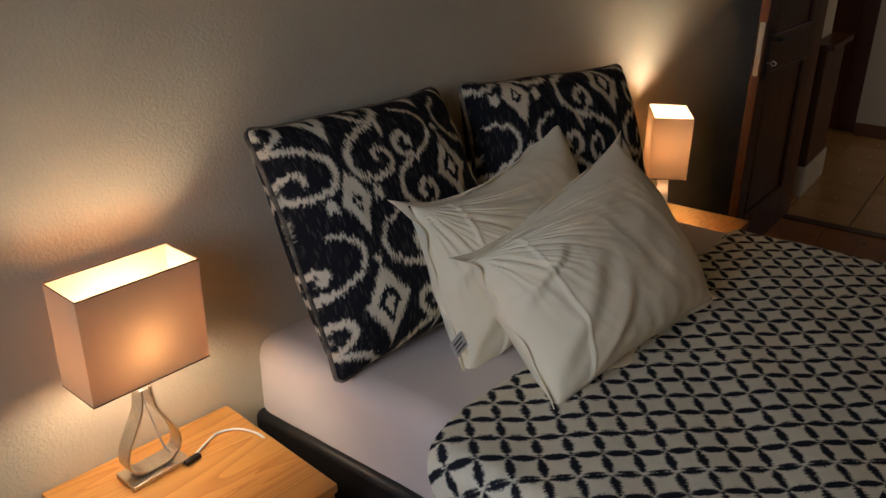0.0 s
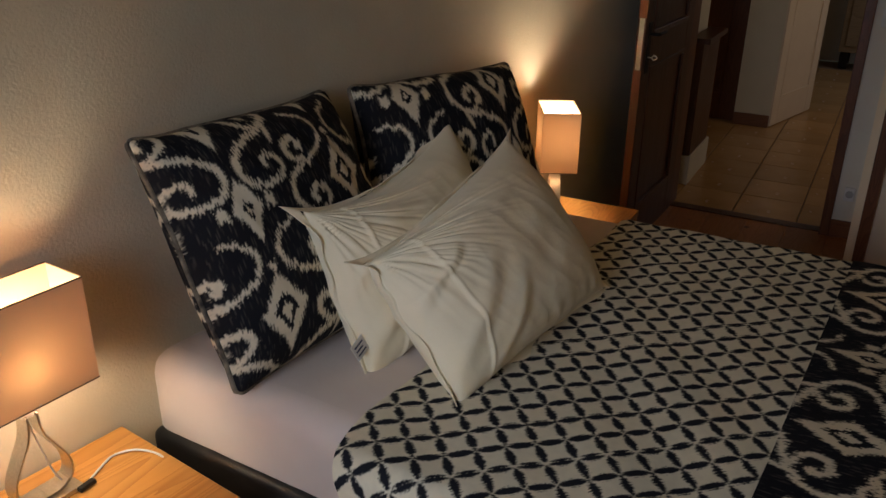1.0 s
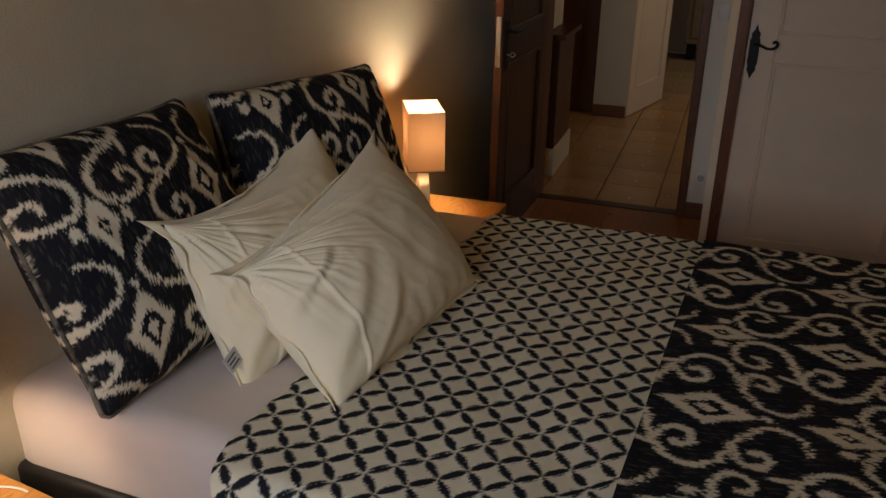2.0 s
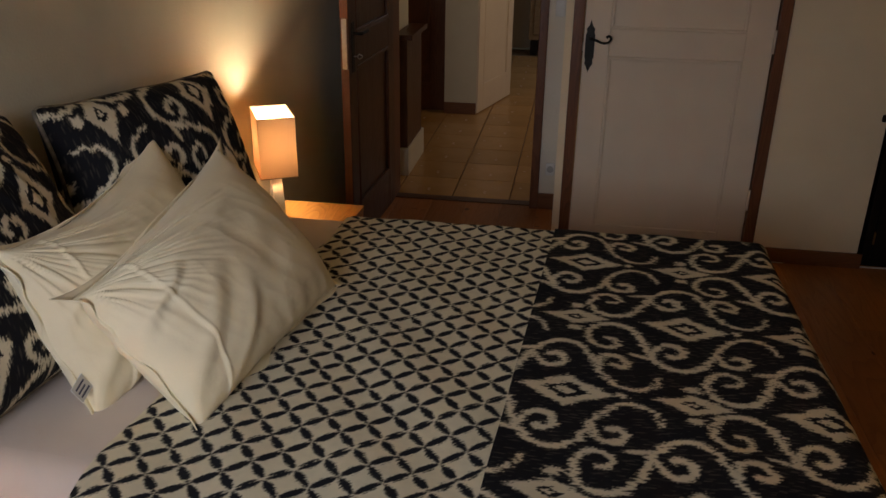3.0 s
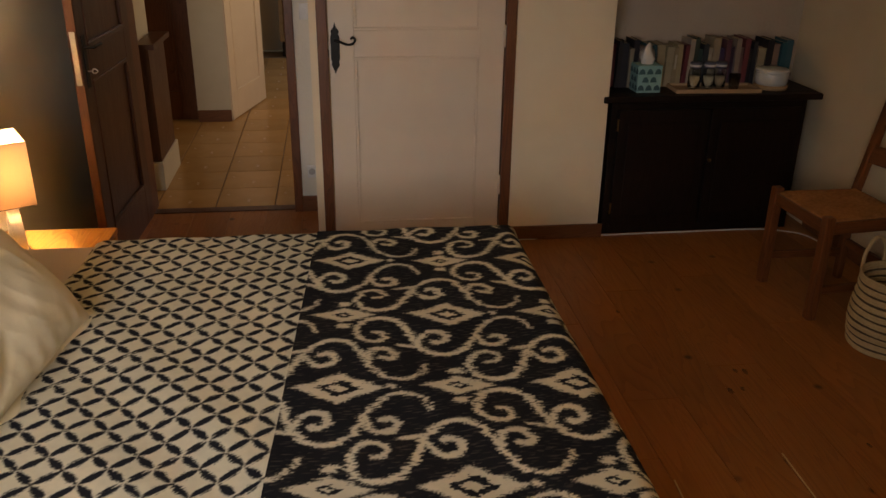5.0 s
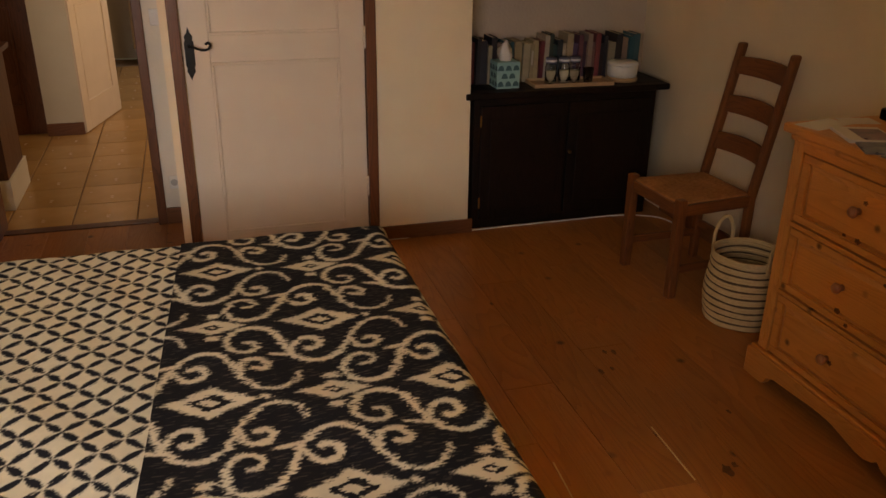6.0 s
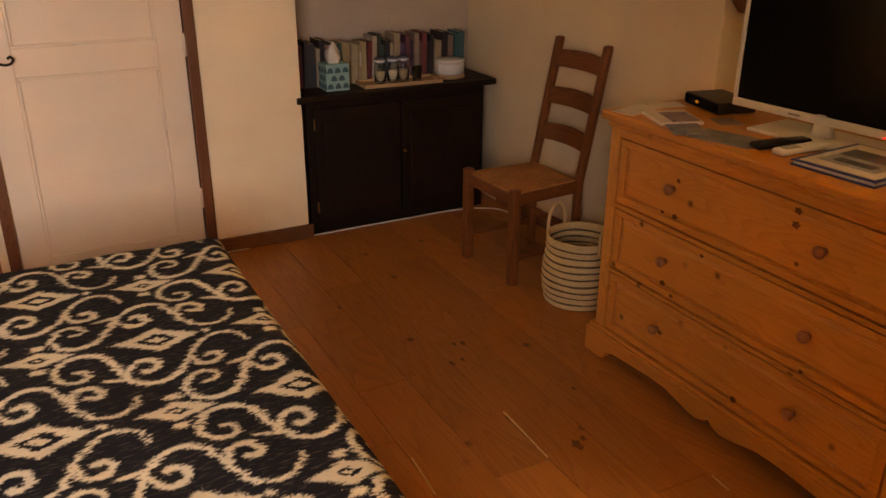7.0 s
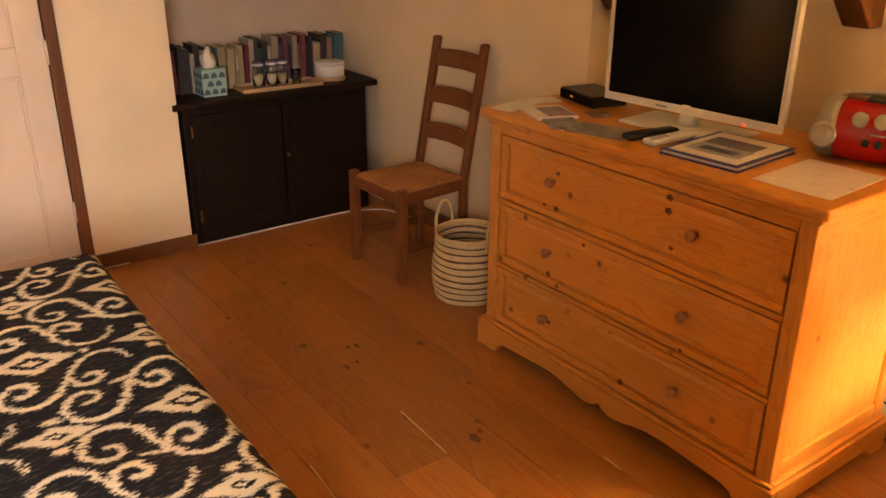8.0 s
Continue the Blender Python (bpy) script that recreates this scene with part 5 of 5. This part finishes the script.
# rush seat: cords in four fields that meet on the diagonals
seat = bmesh.new()
ns = 72
cells = [[None] * (ns + 1) for _ in range(ns + 1)]
for i in range(ns + 1):
    for j in range(ns + 1):
        a, b = -0.192 + 0.372 * i / ns, -1 + 2 * j / ns
        yy = b * (0.190 - 0.022 * i / ns)
        r = max(abs(-1 + 2 * i / ns), abs(b))
        cells[i][j] = seat.verts.new((a, yy, 0.452 - 0.012 * r**6 - 0.004 * (1 - r) + 0.0030 * abs(math.sin(math.pi * r * 12))))
for i in range(ns):
    for j in range(ns):
        seat.faces.new((cells[i][j], cells[i + 1][j], cells[i + 1][j + 1], cells[i][j + 1]))
under = bmesh.ops.extrude_face_region(seat, geom=list(seat.faces))
for v in under["geom"]:
    if isinstance(v, bmesh.types.BMVert):
        v.co.z = 0.425
bmesh.ops.recalc_face_normals(seat, faces=seat.faces)
part("seat", seat, RUSH, chair, "woven rush seat", 0, True)

# ---- striped basket ----
bas = thing("basket", pose(2.165, 2.665, 0), "round rope basket with cream and dark stripes", "basket")
ROPE_L, ROPE_D = mat("cream_rope", (0.68, 0.51, 0.28), (0.58, 0.42, 0.22), 60.0, 0.85, 0.002, 140.0), mat("dark_rope", (0.15, 0.10, 0.055), (0.09, 0.06, 0.03), 60.0, 0.85, 0.002, 140.0)
N_STRIPE = 10
for i in range(N_STRIPE):
    for k, (dz, thick, rope) in enumerate(((0.0, 0.0072, ROPE_L), (0.0105, 0.0072, ROPE_L), (0.0200, 0.0060, ROPE_D))):
        z = 0.008 + i * 0.0300 + dz
        r = 0.143 + 0.014 * math.sin(math.pi * min(1.0, z / 0.24)) + 0.004 * z + 0.0012 * math.sin(9.0 * z * 30 + k)
        ring = [(r * math.cos(2 * math.pi * q / 40), r * math.sin(2 * math.pi * q / 40), z + 0.0012 * math.sin(5 * 2 * math.pi * q / 40 + i)) for q in range(40)]
        part("coil", tube(ring, thick, 6, True), rope if i < N_STRIPE - 1 else ROPE_L, bas, "", 0, True)
part("bottom", lathe([(0, 0), (0.14, 0), (0.14, 0.012), (0, 0.012)], 30), ROPE_L, bas, "", 0)
for a in (100, 280):
    ca, sa = math.cos(radians(a)), math.sin(radians(a))
    pts = [(0.152 * ca - 0.05 * sa * s, 0.152 * sa + 0.05 * ca * s, 0.285 + h) for s, h in ((-1, -0.02), (-1.0, 0.05), (-0.6, 0.10), (0, 0.12), (0.6, 0.10), (1.0, 0.05), (1, -0.02))]
    part("handle", tube(curve_points(pts), 0.008), ROPE_L, bas, "rope handle", 0, True)

# ---- dark cabinet in the niche ----
cab = thing("cabinet", pose(1.372, 3.90, 0), "very dark brown two-door cabinet fitted in the niche", "cabinet")
part("body", bx(0.0, 1.03, 0.022, 0.36, 0, 0.705), EBONY, cab)
part("top", bx(-0.055, 1.085, -0.022, 0.045, 0.705, 0.737), EBONY, cab, "", 0.006)
part("top", bx(-0.012, 1.085, 0.045, 0.385, 0.705, 0.737), EBONY, cab, "", 0.002)
for x in (0.035, 0.52):
    dr = part("door", bx(x, x + 0.475, 0.002, 0.022, 0.05, 0.665), EBONY, cab, "", 0.003)
    for q in ((x + 0.05, x + 0.425, 0.11, 0.60),):
        part("panel", bx(q[0], q[1], -0.005, 0.002, q[2], q[3]), EBONY, dr, "", 0.005)
part("knob", lathe([(0, 0), (0.006, 0), (0.005, 0.01), (0.010, 0.018), (0, 0.024)], 14), BRASS, cab, "small brass knob", 0, True).matrix_basis = pose(0.53, 0.002, 0.40, 90)
for z in (0.12, 0.56):
    part("hinge", bx(0.028, 0.036, -0.002, 0.003, z, z + 0.06), BRASS, cab, "", 0.001)
CAB_TOP = 0.737

# books
BOOK_COL = [(0.16, 0.09, 0.09), (0.20, 0.05, 0.06), (0.025, 0.024, 0.028), (0.03, 0.03, 0.04), (0.34, 0.28, 0.20), (0.03, 0.025, 0.03), (0.30, 0.20, 0.16), (0.025, 0.12, 0.15), (0.05, 0.14, 0.17), (0.36, 0.28, 0.16), (0.40, 0.33, 0.22), (0.33, 0.26, 0.16), (0.42, 0.34, 0.20), (0.16, 0.03, 0.04), (0.38, 0.33, 0.27), (0.04, 0.06, 0.05), (0.03, 0.07, 0.07), (0.03, 0.04, 0.05), (0.40, 0.34, 0.26), (0.34, 0.28, 0.20), (0.08, 0.05, 0.12), (0.15, 0.06, 0.08), (0.05, 0.03, 0.06), (0.30, 0.24, 0.20)]
PAGES = mat("book_pages", (0.55, 0.47, 0.34), (0.48, 0.40, 0.28), 80.0, 0.8)
rb = random.Random(11)
x = 1.375
for i, c in enumerate(BOOK_COL * 2):
    w, h, d = rb.uniform(0.020, 0.042), rb.uniform(0.185, 0.245), rb.uniform(0.12, 0.15)
    if x + w > 2.38:
        break
    bk = thing("book", Matrix.Translation((x + w / 2, 4.10 + rb.uniform(-0.012, 0.012), CAB_TOP)) @ Matrix.Rotation(radians(rb.uniform(-0.6, 2.2)), 4, "Y"), "upright paperback in a row on the cabinet", "book", "row of books")
    c = tuple(q * 0.95 for q in c)
    cv = mat("book_%02d_cloth" % (i % 24), c, tuple(q * 0.75 for q in c), 30.0, 0.5)
    part("spine", bx(-w / 2, w / 2, 0, 0.003, 0, h), cv, bk, "", 0.001)
    part("cover", bx(-w / 2, -w / 2 + 0.002, 0.003, d, 0, h), cv, bk, "", 0)
    part("cover", bx(w / 2 - 0.002, w / 2, 0.003, d, 0, h), cv, bk, "", 0)
    part("page_block", bx(-w / 2 + 0.002, w / 2 - 0.002, 0.003, d - 0.004, 0.003, h - 0.004), PAGES, bk, "", 0)
    if w > 0.022 and rb.random() < 0.3:
        part("title_bar", bx(-w * 0.22, w * 0.22, -0.0012, 0.0002, h * 0.45, h * 0.82), mat("title_ink", (0.45, 0.40, 0.32)), bk, "", 0)
    x += w + 0.0012

# tissue box
TEAL = mat("teal_print", (0.20, 0.38, 0.38), (0.26, 0.46, 0.45), 30.0, 0.5)
TEAL_D = mat("dark_teal_print", (0.045, 0.12, 0.14), None, 30.0, 0.5)
tb = thing("tissue_box", pose(1.565, 4.015, CAB_TOP), "pale teal tissue box with dark fan pattern", "tissue box")
part("box", bx(-0.062, 0.062, -0.055, 0.055, 0, 0.135), TEAL, tb, "", 0.003)
for face in (0, 1):
    for r in range(3):
        for k in range(3 + r % 2):
            px, pz = -0.041 + k * 0.041 - (0.0205 if r % 2 else 0), 0.012 + r * 0.040
            if abs(px) > 0.045:
                continue
            fan = [(px + 0.0165 * math.cos(math.pi * q / 8), pz + 0.027 * math.sin(math.pi * q / 8)) for q in range(9)]
            bmf = prism(fan, "y", -0.0556, -0.0548)
            ob = part("fan", bmf, TEAL_D, tb, "", 0)
            if face:
                ob.matrix_basis = Matrix.Rotation(radians(-90), 4, "Z") @ Matrix.Translation((0, -0.007, 0))
tis = bmesh.new()
ring0 = [tis.verts.new((0.030 * math.cos(a), 0.022 * math.sin(a), 0.134)) for a in [2 * math.pi * i / 14 for i in range(14)]]
prev = ring0
for lv, (s, z, dx) in enumerate(((1.25, 0.165, 0.0), (1.0, 0.19, -0.006), (0.55, 0.215, -0.004), (0.12, 0.235, 0.002))):
    cur = [tis.verts.new((dx + s * 0.030 * math.cos(a) * (1 + 0.3 * math.sin(5 * a + lv)), s * 0.022 * math.sin(a) * (1 + 0.3 * math.sin(5 * a + lv)), z + 0.006 * math.sin(3 * a + lv))) for a in [2 * math.pi * i / 14 for i in range(14)]]
    for i in range(14):
        tis.faces.new((prev[i], prev[(i + 1) % 14], cur[(i + 1) % 14], cur[i]))
    prev = cur
tis.faces.new(prev)
part("tissue", tis, mat("tissue_paper", (0.74, 0.68, 0.62)), tb, "pulled-up white tissue", 0, True)

# tray with jars and a glass
tr = thing("tray", Matrix.Translation((1.925, 4.0, CAB_TOP)) @ Matrix.Rotation(radians(-3), 4, "Z"), "oblong pale wooden tray with a low rim", "tray")
TRAYW = wood("tray_wood", (0.50, 0.33, 0.19), (0.38, 0.23, 0.12), "x", 0.5)
part("board", bx(-0.215, 0.215, -0.075, 0.075, 0, 0.008), TRAYW, tr)
for q in ((-0.22, 0.22, -0.08, -0.072), (-0.22, 0.22, 0.072, 0.08), (-0.22, -0.212, -0.072, 0.072), (0.212, 0.22, -0.072, 0.072)):
    part("rim", bx(*q, 0, 0.020), TRAYW, tr, "", 0.002)
TRAY_Z = CAB_TOP + 0.008
for jx, fill in ((1.82, (0.46, 0.35, 0.20)), (1.895, (0.50, 0.40, 0.26)), (1.955, (0.34, 0.23, 0.13))):
    jr = thing("jar", pose(jx, 4.012, TRAY_Z), "small glass jar with a dark lid on the tray", "jar", "jars on the tray")
    gl = part("glass", lathe([(0, 0.0), (0.028, 0), (0.031, 0.006), (0.031, 0.085), (0.025, 0.098), (0.025, 0.108), (0.0225, 0.108), (0.0225, 0.098), (0.028, 0.083), (0.028, 0.010), (0, 0.006)], 24), GLASS, jr, "", 0, True)
    gl.visible_shadow = False
    part("filling", lathe([(0, 0.007), (0.027, 0.007), (0.027, 0.06), (0, 0.062)], 20), mat("filling_%.2f" % fill[0], fill, None, 90.0, 0.8, 0.002, 200.0), jr, "", 0, True)
    part("lid", lathe([(0, 0.132), (0.026, 0.132), (0.028, 0.128), (0.028, 0.105), (0.026, 0.104)], 24), mat("dark_lid", (0.10, 0.10, 0.15)), jr, "dark lid", 0, True)
    part("lid_band", lathe([(0.0285, 0.112), (0.0288, 0.114), (0.0288, 0.120), (0.0285, 0.122)], 24), mat("lid_band_grey", (0.62, 0.60, 0.62)), jr, "", 0, True)
tum = thing("tumbler", pose(2.025, 3.99, TRAY_Z), "empty clear drinking glass on the tray", "glass")
part("glass", lathe([(0, 0.0), (0.024, 0), (0.030, 0.075), (0.028, 0.075), (0.022, 0.006), (0, 0.006)], 24), GLASS, tum, "", 0, True).visible_shadow = False
tin = thing("round_box", pose(2.245, 4.03, CAB_TOP), "round white lidded box on a wooden base", "box")
part("base", lathe([(0, 0), (0.082, 0), (0.085, 0.012), (0.080, 0.022), (0, 0.022)], 32), TRAYW, tin, "pale wooden base", 0, True)
part("bowl", lathe([(0, 0.022), (0.074, 0.022), (0.080, 0.034), (0.080, 0.078), (0.078, 0.082), (0, 0.082)], 32), WHITE_PLASTIC, tin, "", 0, True)
part("lid", lathe([(0, 0.103), (0.074, 0.101), (0.082, 0.096), (0.082, 0.083), (0, 0.083)], 32), WHITE_PLASTIC, tin, "flat white lid", 0, True)

# white cable along the floor
fc = thing("floor_cable", pose(0, 0, 0), "thin white cable lying along the wall and cabinet", "cable")
part("cable", tube(curve_points([(0.72, 3.90, 0.004), (0.93, 3.878, 0.004), (1.36, 3.895, 0.004), (1.84, 3.90, 0.004), (2.2, 3.90, 0.004), (2.36, 3.86, 0.004), (2.46, 3.76, 0.004), (2.48, 3.5, 0.004)], 8), 0.004), WHITE_PLASTIC, fc, "", 0, True)

# wooden wall brackets above the television
for y, z in ((2.31, 1.245), (1.33, 1.29)):
    br = thing("wall_bracket", pose(RECESS_X - 0.001, y, z), "dark red-brown wooden bracket on the wall", "bracket", "wall brackets")
    part("arm", prism([(0.0, 0.0), (-0.07, 0.0), (-0.30, 0.24), (-0.30, 0.34), (0.0, 0.34)], "y", -0.045, 0.045), REDWOOD, br, "", 0.006)

# low lamp standing beyond the chest, unseen; wide table added to block downward light
lt = thing("unseen_lamp_table", pose(2.36, 0.36, 0), "unseen dark table added beyond the chest to block the lamp's downward light", "table")
part("tabletop", lathe([(0, 0.58), (0.285, 0.58), (0.285, 0.60), (0, 0.60)], 28), EBONY, lt, "", 0.002)
for a in (45, 165, 285):
    part("leg", tube([(0.15 * math.cos(radians(a)), 0.15 * math.sin(radians(a)), 0), (0.10 * math.cos(radians(a)), 0.10 * math.sin(radians(a)), 0.58)], 0.014), EBONY, lt, "", 0, True)
table_lamp(pose(2.36, 0.36, 0.6005), 33.0, "steel table lamp with a lit pale shade beyond the chest", 0.455, (1.0, 0.88, 0.64), PAPER_SHADE)

# ---- floor pieces ----
PLANK_W = 0.1965
plank_meshes = []
rp = random.Random(3)
for L in (0.9, 1.2, 1.5, 1.9):
    bm = bmesh.new()
    g, b = 0.0004, 0.0010
    w = PLANK_W / 2 - g
    h = L / 2 - g
    lo = [bm.verts.new((sx * w, sy * h, -0.012)) for sx, sy in ((-1, -1), (1, -1), (1, 1), (-1, 1))]
    mi = [bm.verts.new((sx * w, sy * h, -b)) for sx, sy in ((-1, -1), (1, -1), (1, 1), (-1, 1))]
    hi = [bm.verts.new((sx * (w - b), sy * (h - b), 0)) for sx, sy in ((-1, -1), (1, -1), (1, 1), (-1, 1))]
    bm.faces.new(hi)
    for a, c in ((lo, mi), (mi, hi)):
        for i in range(4):
            bm.faces.new((a[i], a[(i + 1) % 4], c[(i + 1) % 4], c[i]))
    me = bpy.data.meshes.new("plank")
    bm.to_mesh(me)
    bm.free()
    me.materials.append(OAK)
    plank_meshes.append((L, me))
cols = 30
for c in range(cols):
    px = 1.088 - PLANK_W * 16 + c * PLANK_W
    if px < -1.95 or px > RECESS_X + 0.1:
        continue
    y, first = SOUTH_Y - 0.15, rp.uniform(0.35, 1.0)
    while y < HALL_Y + 0.05:
        L, me = rp.choice(plank_meshes)
        if y + L > HALL_Y + 0.04:
            cut = HALL_Y + 0.06 - y
            L, me = min(plank_meshes, key=lambda q: abs(q[0] - cut))
        else:
            cut = L * first
        first = 1.0
        ob = new("plank", me)
        ob.parent = floor
        ob.location = (px, y + cut / 2, 0)
        ob.scale = (1, cut / L, 1)
        y += cut

tile_bm = bmesh.new()
T = 0.33
w, b = T / 2 - 0.003, 0.003
lo = [tile_bm.verts.new((sx * w, sy * w, -0.010)) for sx, sy in ((-1, -1), (1, -1), (1, 1), (-1, 1))]
mi = [tile_bm.verts.new((sx * w, sy * w, -b)) for sx, sy in ((-1, -1), (1, -1), (1, 1), (-1, 1))]
hi = [tile_bm.verts.new((sx * (w - b), sy * (w - b), 0)) for sx, sy in ((-1, -1), (1, -1), (1, 1), (-1, 1))]
tile_bm.faces.new(hi)
for a, c in ((lo, mi), (mi, hi)):
    for i in range(4):
        tile_bm.faces.new((a[i], a[(i + 1) % 4], c[(i + 1) % 4], c[i]))
tile_me = bpy.data.meshes.new("tile")
tile_bm.to_mesh(tile_me)
tile_bm.free()
tile_me.materials.append(mat("glazed_tile", (0.50, 0.30, 0.13), (0.42, 0.24, 0.10), 7.0, 0.25, 0.0008, 14.0, island=0.10))
for i in range(-5, 7):
    for j in range(14):
        tx, ty = -0.02 + i * T + T / 2, HALL_Y + 0.26 + j * T
        if not -1.95 < tx < 1.05:
            continue
        ob = new("tile", tile_me)
        ob.parent = hall_floor
        ob.location = (tx, ty, 0)

STRIP = mat("pale_joint_filler", (0.62, 0.47, 0.28), None, 8.0, 0.8, spec=0.1)
for x0, y0, L, a in ((1.3885, 1.90, 0.285, -2), (1.779, 1.41, 0.075, -4), (0.991, 1.86, 0.19, -4)):
    st = part("joint_filler", bx(-0.0026, 0.0026, -L / 2, L / 2, -0.002, 0.0012), STRIP, floor, "pale filler in a plank joint", 0)
    st.matrix_basis = Matrix.Translation((x0, y0, 0)) @ Matrix.Rotation(radians(a), 4, "Z")
KNOT = mat("floor_knot", (0.08, 0.028, 0.010), (0.15, 0.056, 0.017), 45.0, 0.5)
rk = random.Random(8)
for x0, y0, r in ((1.508, 1.77, 0.022), (1.545, 1.79, 0.012), (1.505, 2.53, 0.014), (1.47, 2.54, 0.010), (1.391, 2.408, 0.013), (1.44, 2.42, 0.010), (1.18, 3.05, 0.010), (1.70, 2.05, 0.010)):
    lobes = [1 + rk.uniform(-0.28, 0.28) for _ in range(12)]
    ob = part("knot", prism([(0.72 * r * lobes[k] * math.cos(math.pi * k / 6), 1.35 * r * lobes[k] * math.sin(math.pi * k / 6)) for k in range(12)], "z", -0.002, 0.0007), KNOT, floor, "dark knot in a plank", 0)
    ob.location = (x0, y0, 0)

# dark lead hanging on the wall behind the chest's end
lead = thing("hanging_lead", pose(0, 0, 0), "thin dark power lead hanging beside the chest", "cable")
part("cable", tube(curve_points([(2.61, 1.15, 0.14), (2.60, 1.06, 0.08), (2.60, 1.019, 0.045), (2.60, 0.965, 0.006), (2.62, 0.85, 0.006)], 8), 0.003), BLACK_PLASTIC, lead, "", 0, True)
part("cable", tube(curve_points([(2.60, 1.18, 0.26), (2.60, 1.061, 0.15), (2.60, 1.028, 0.148), (2.60, 0.98, 0.125), (2.60, 0.90, 0.10), (2.62, 0.80, 0.006)], 8), 0.003), BLACK_PLASTIC, lead, "", 0, True)
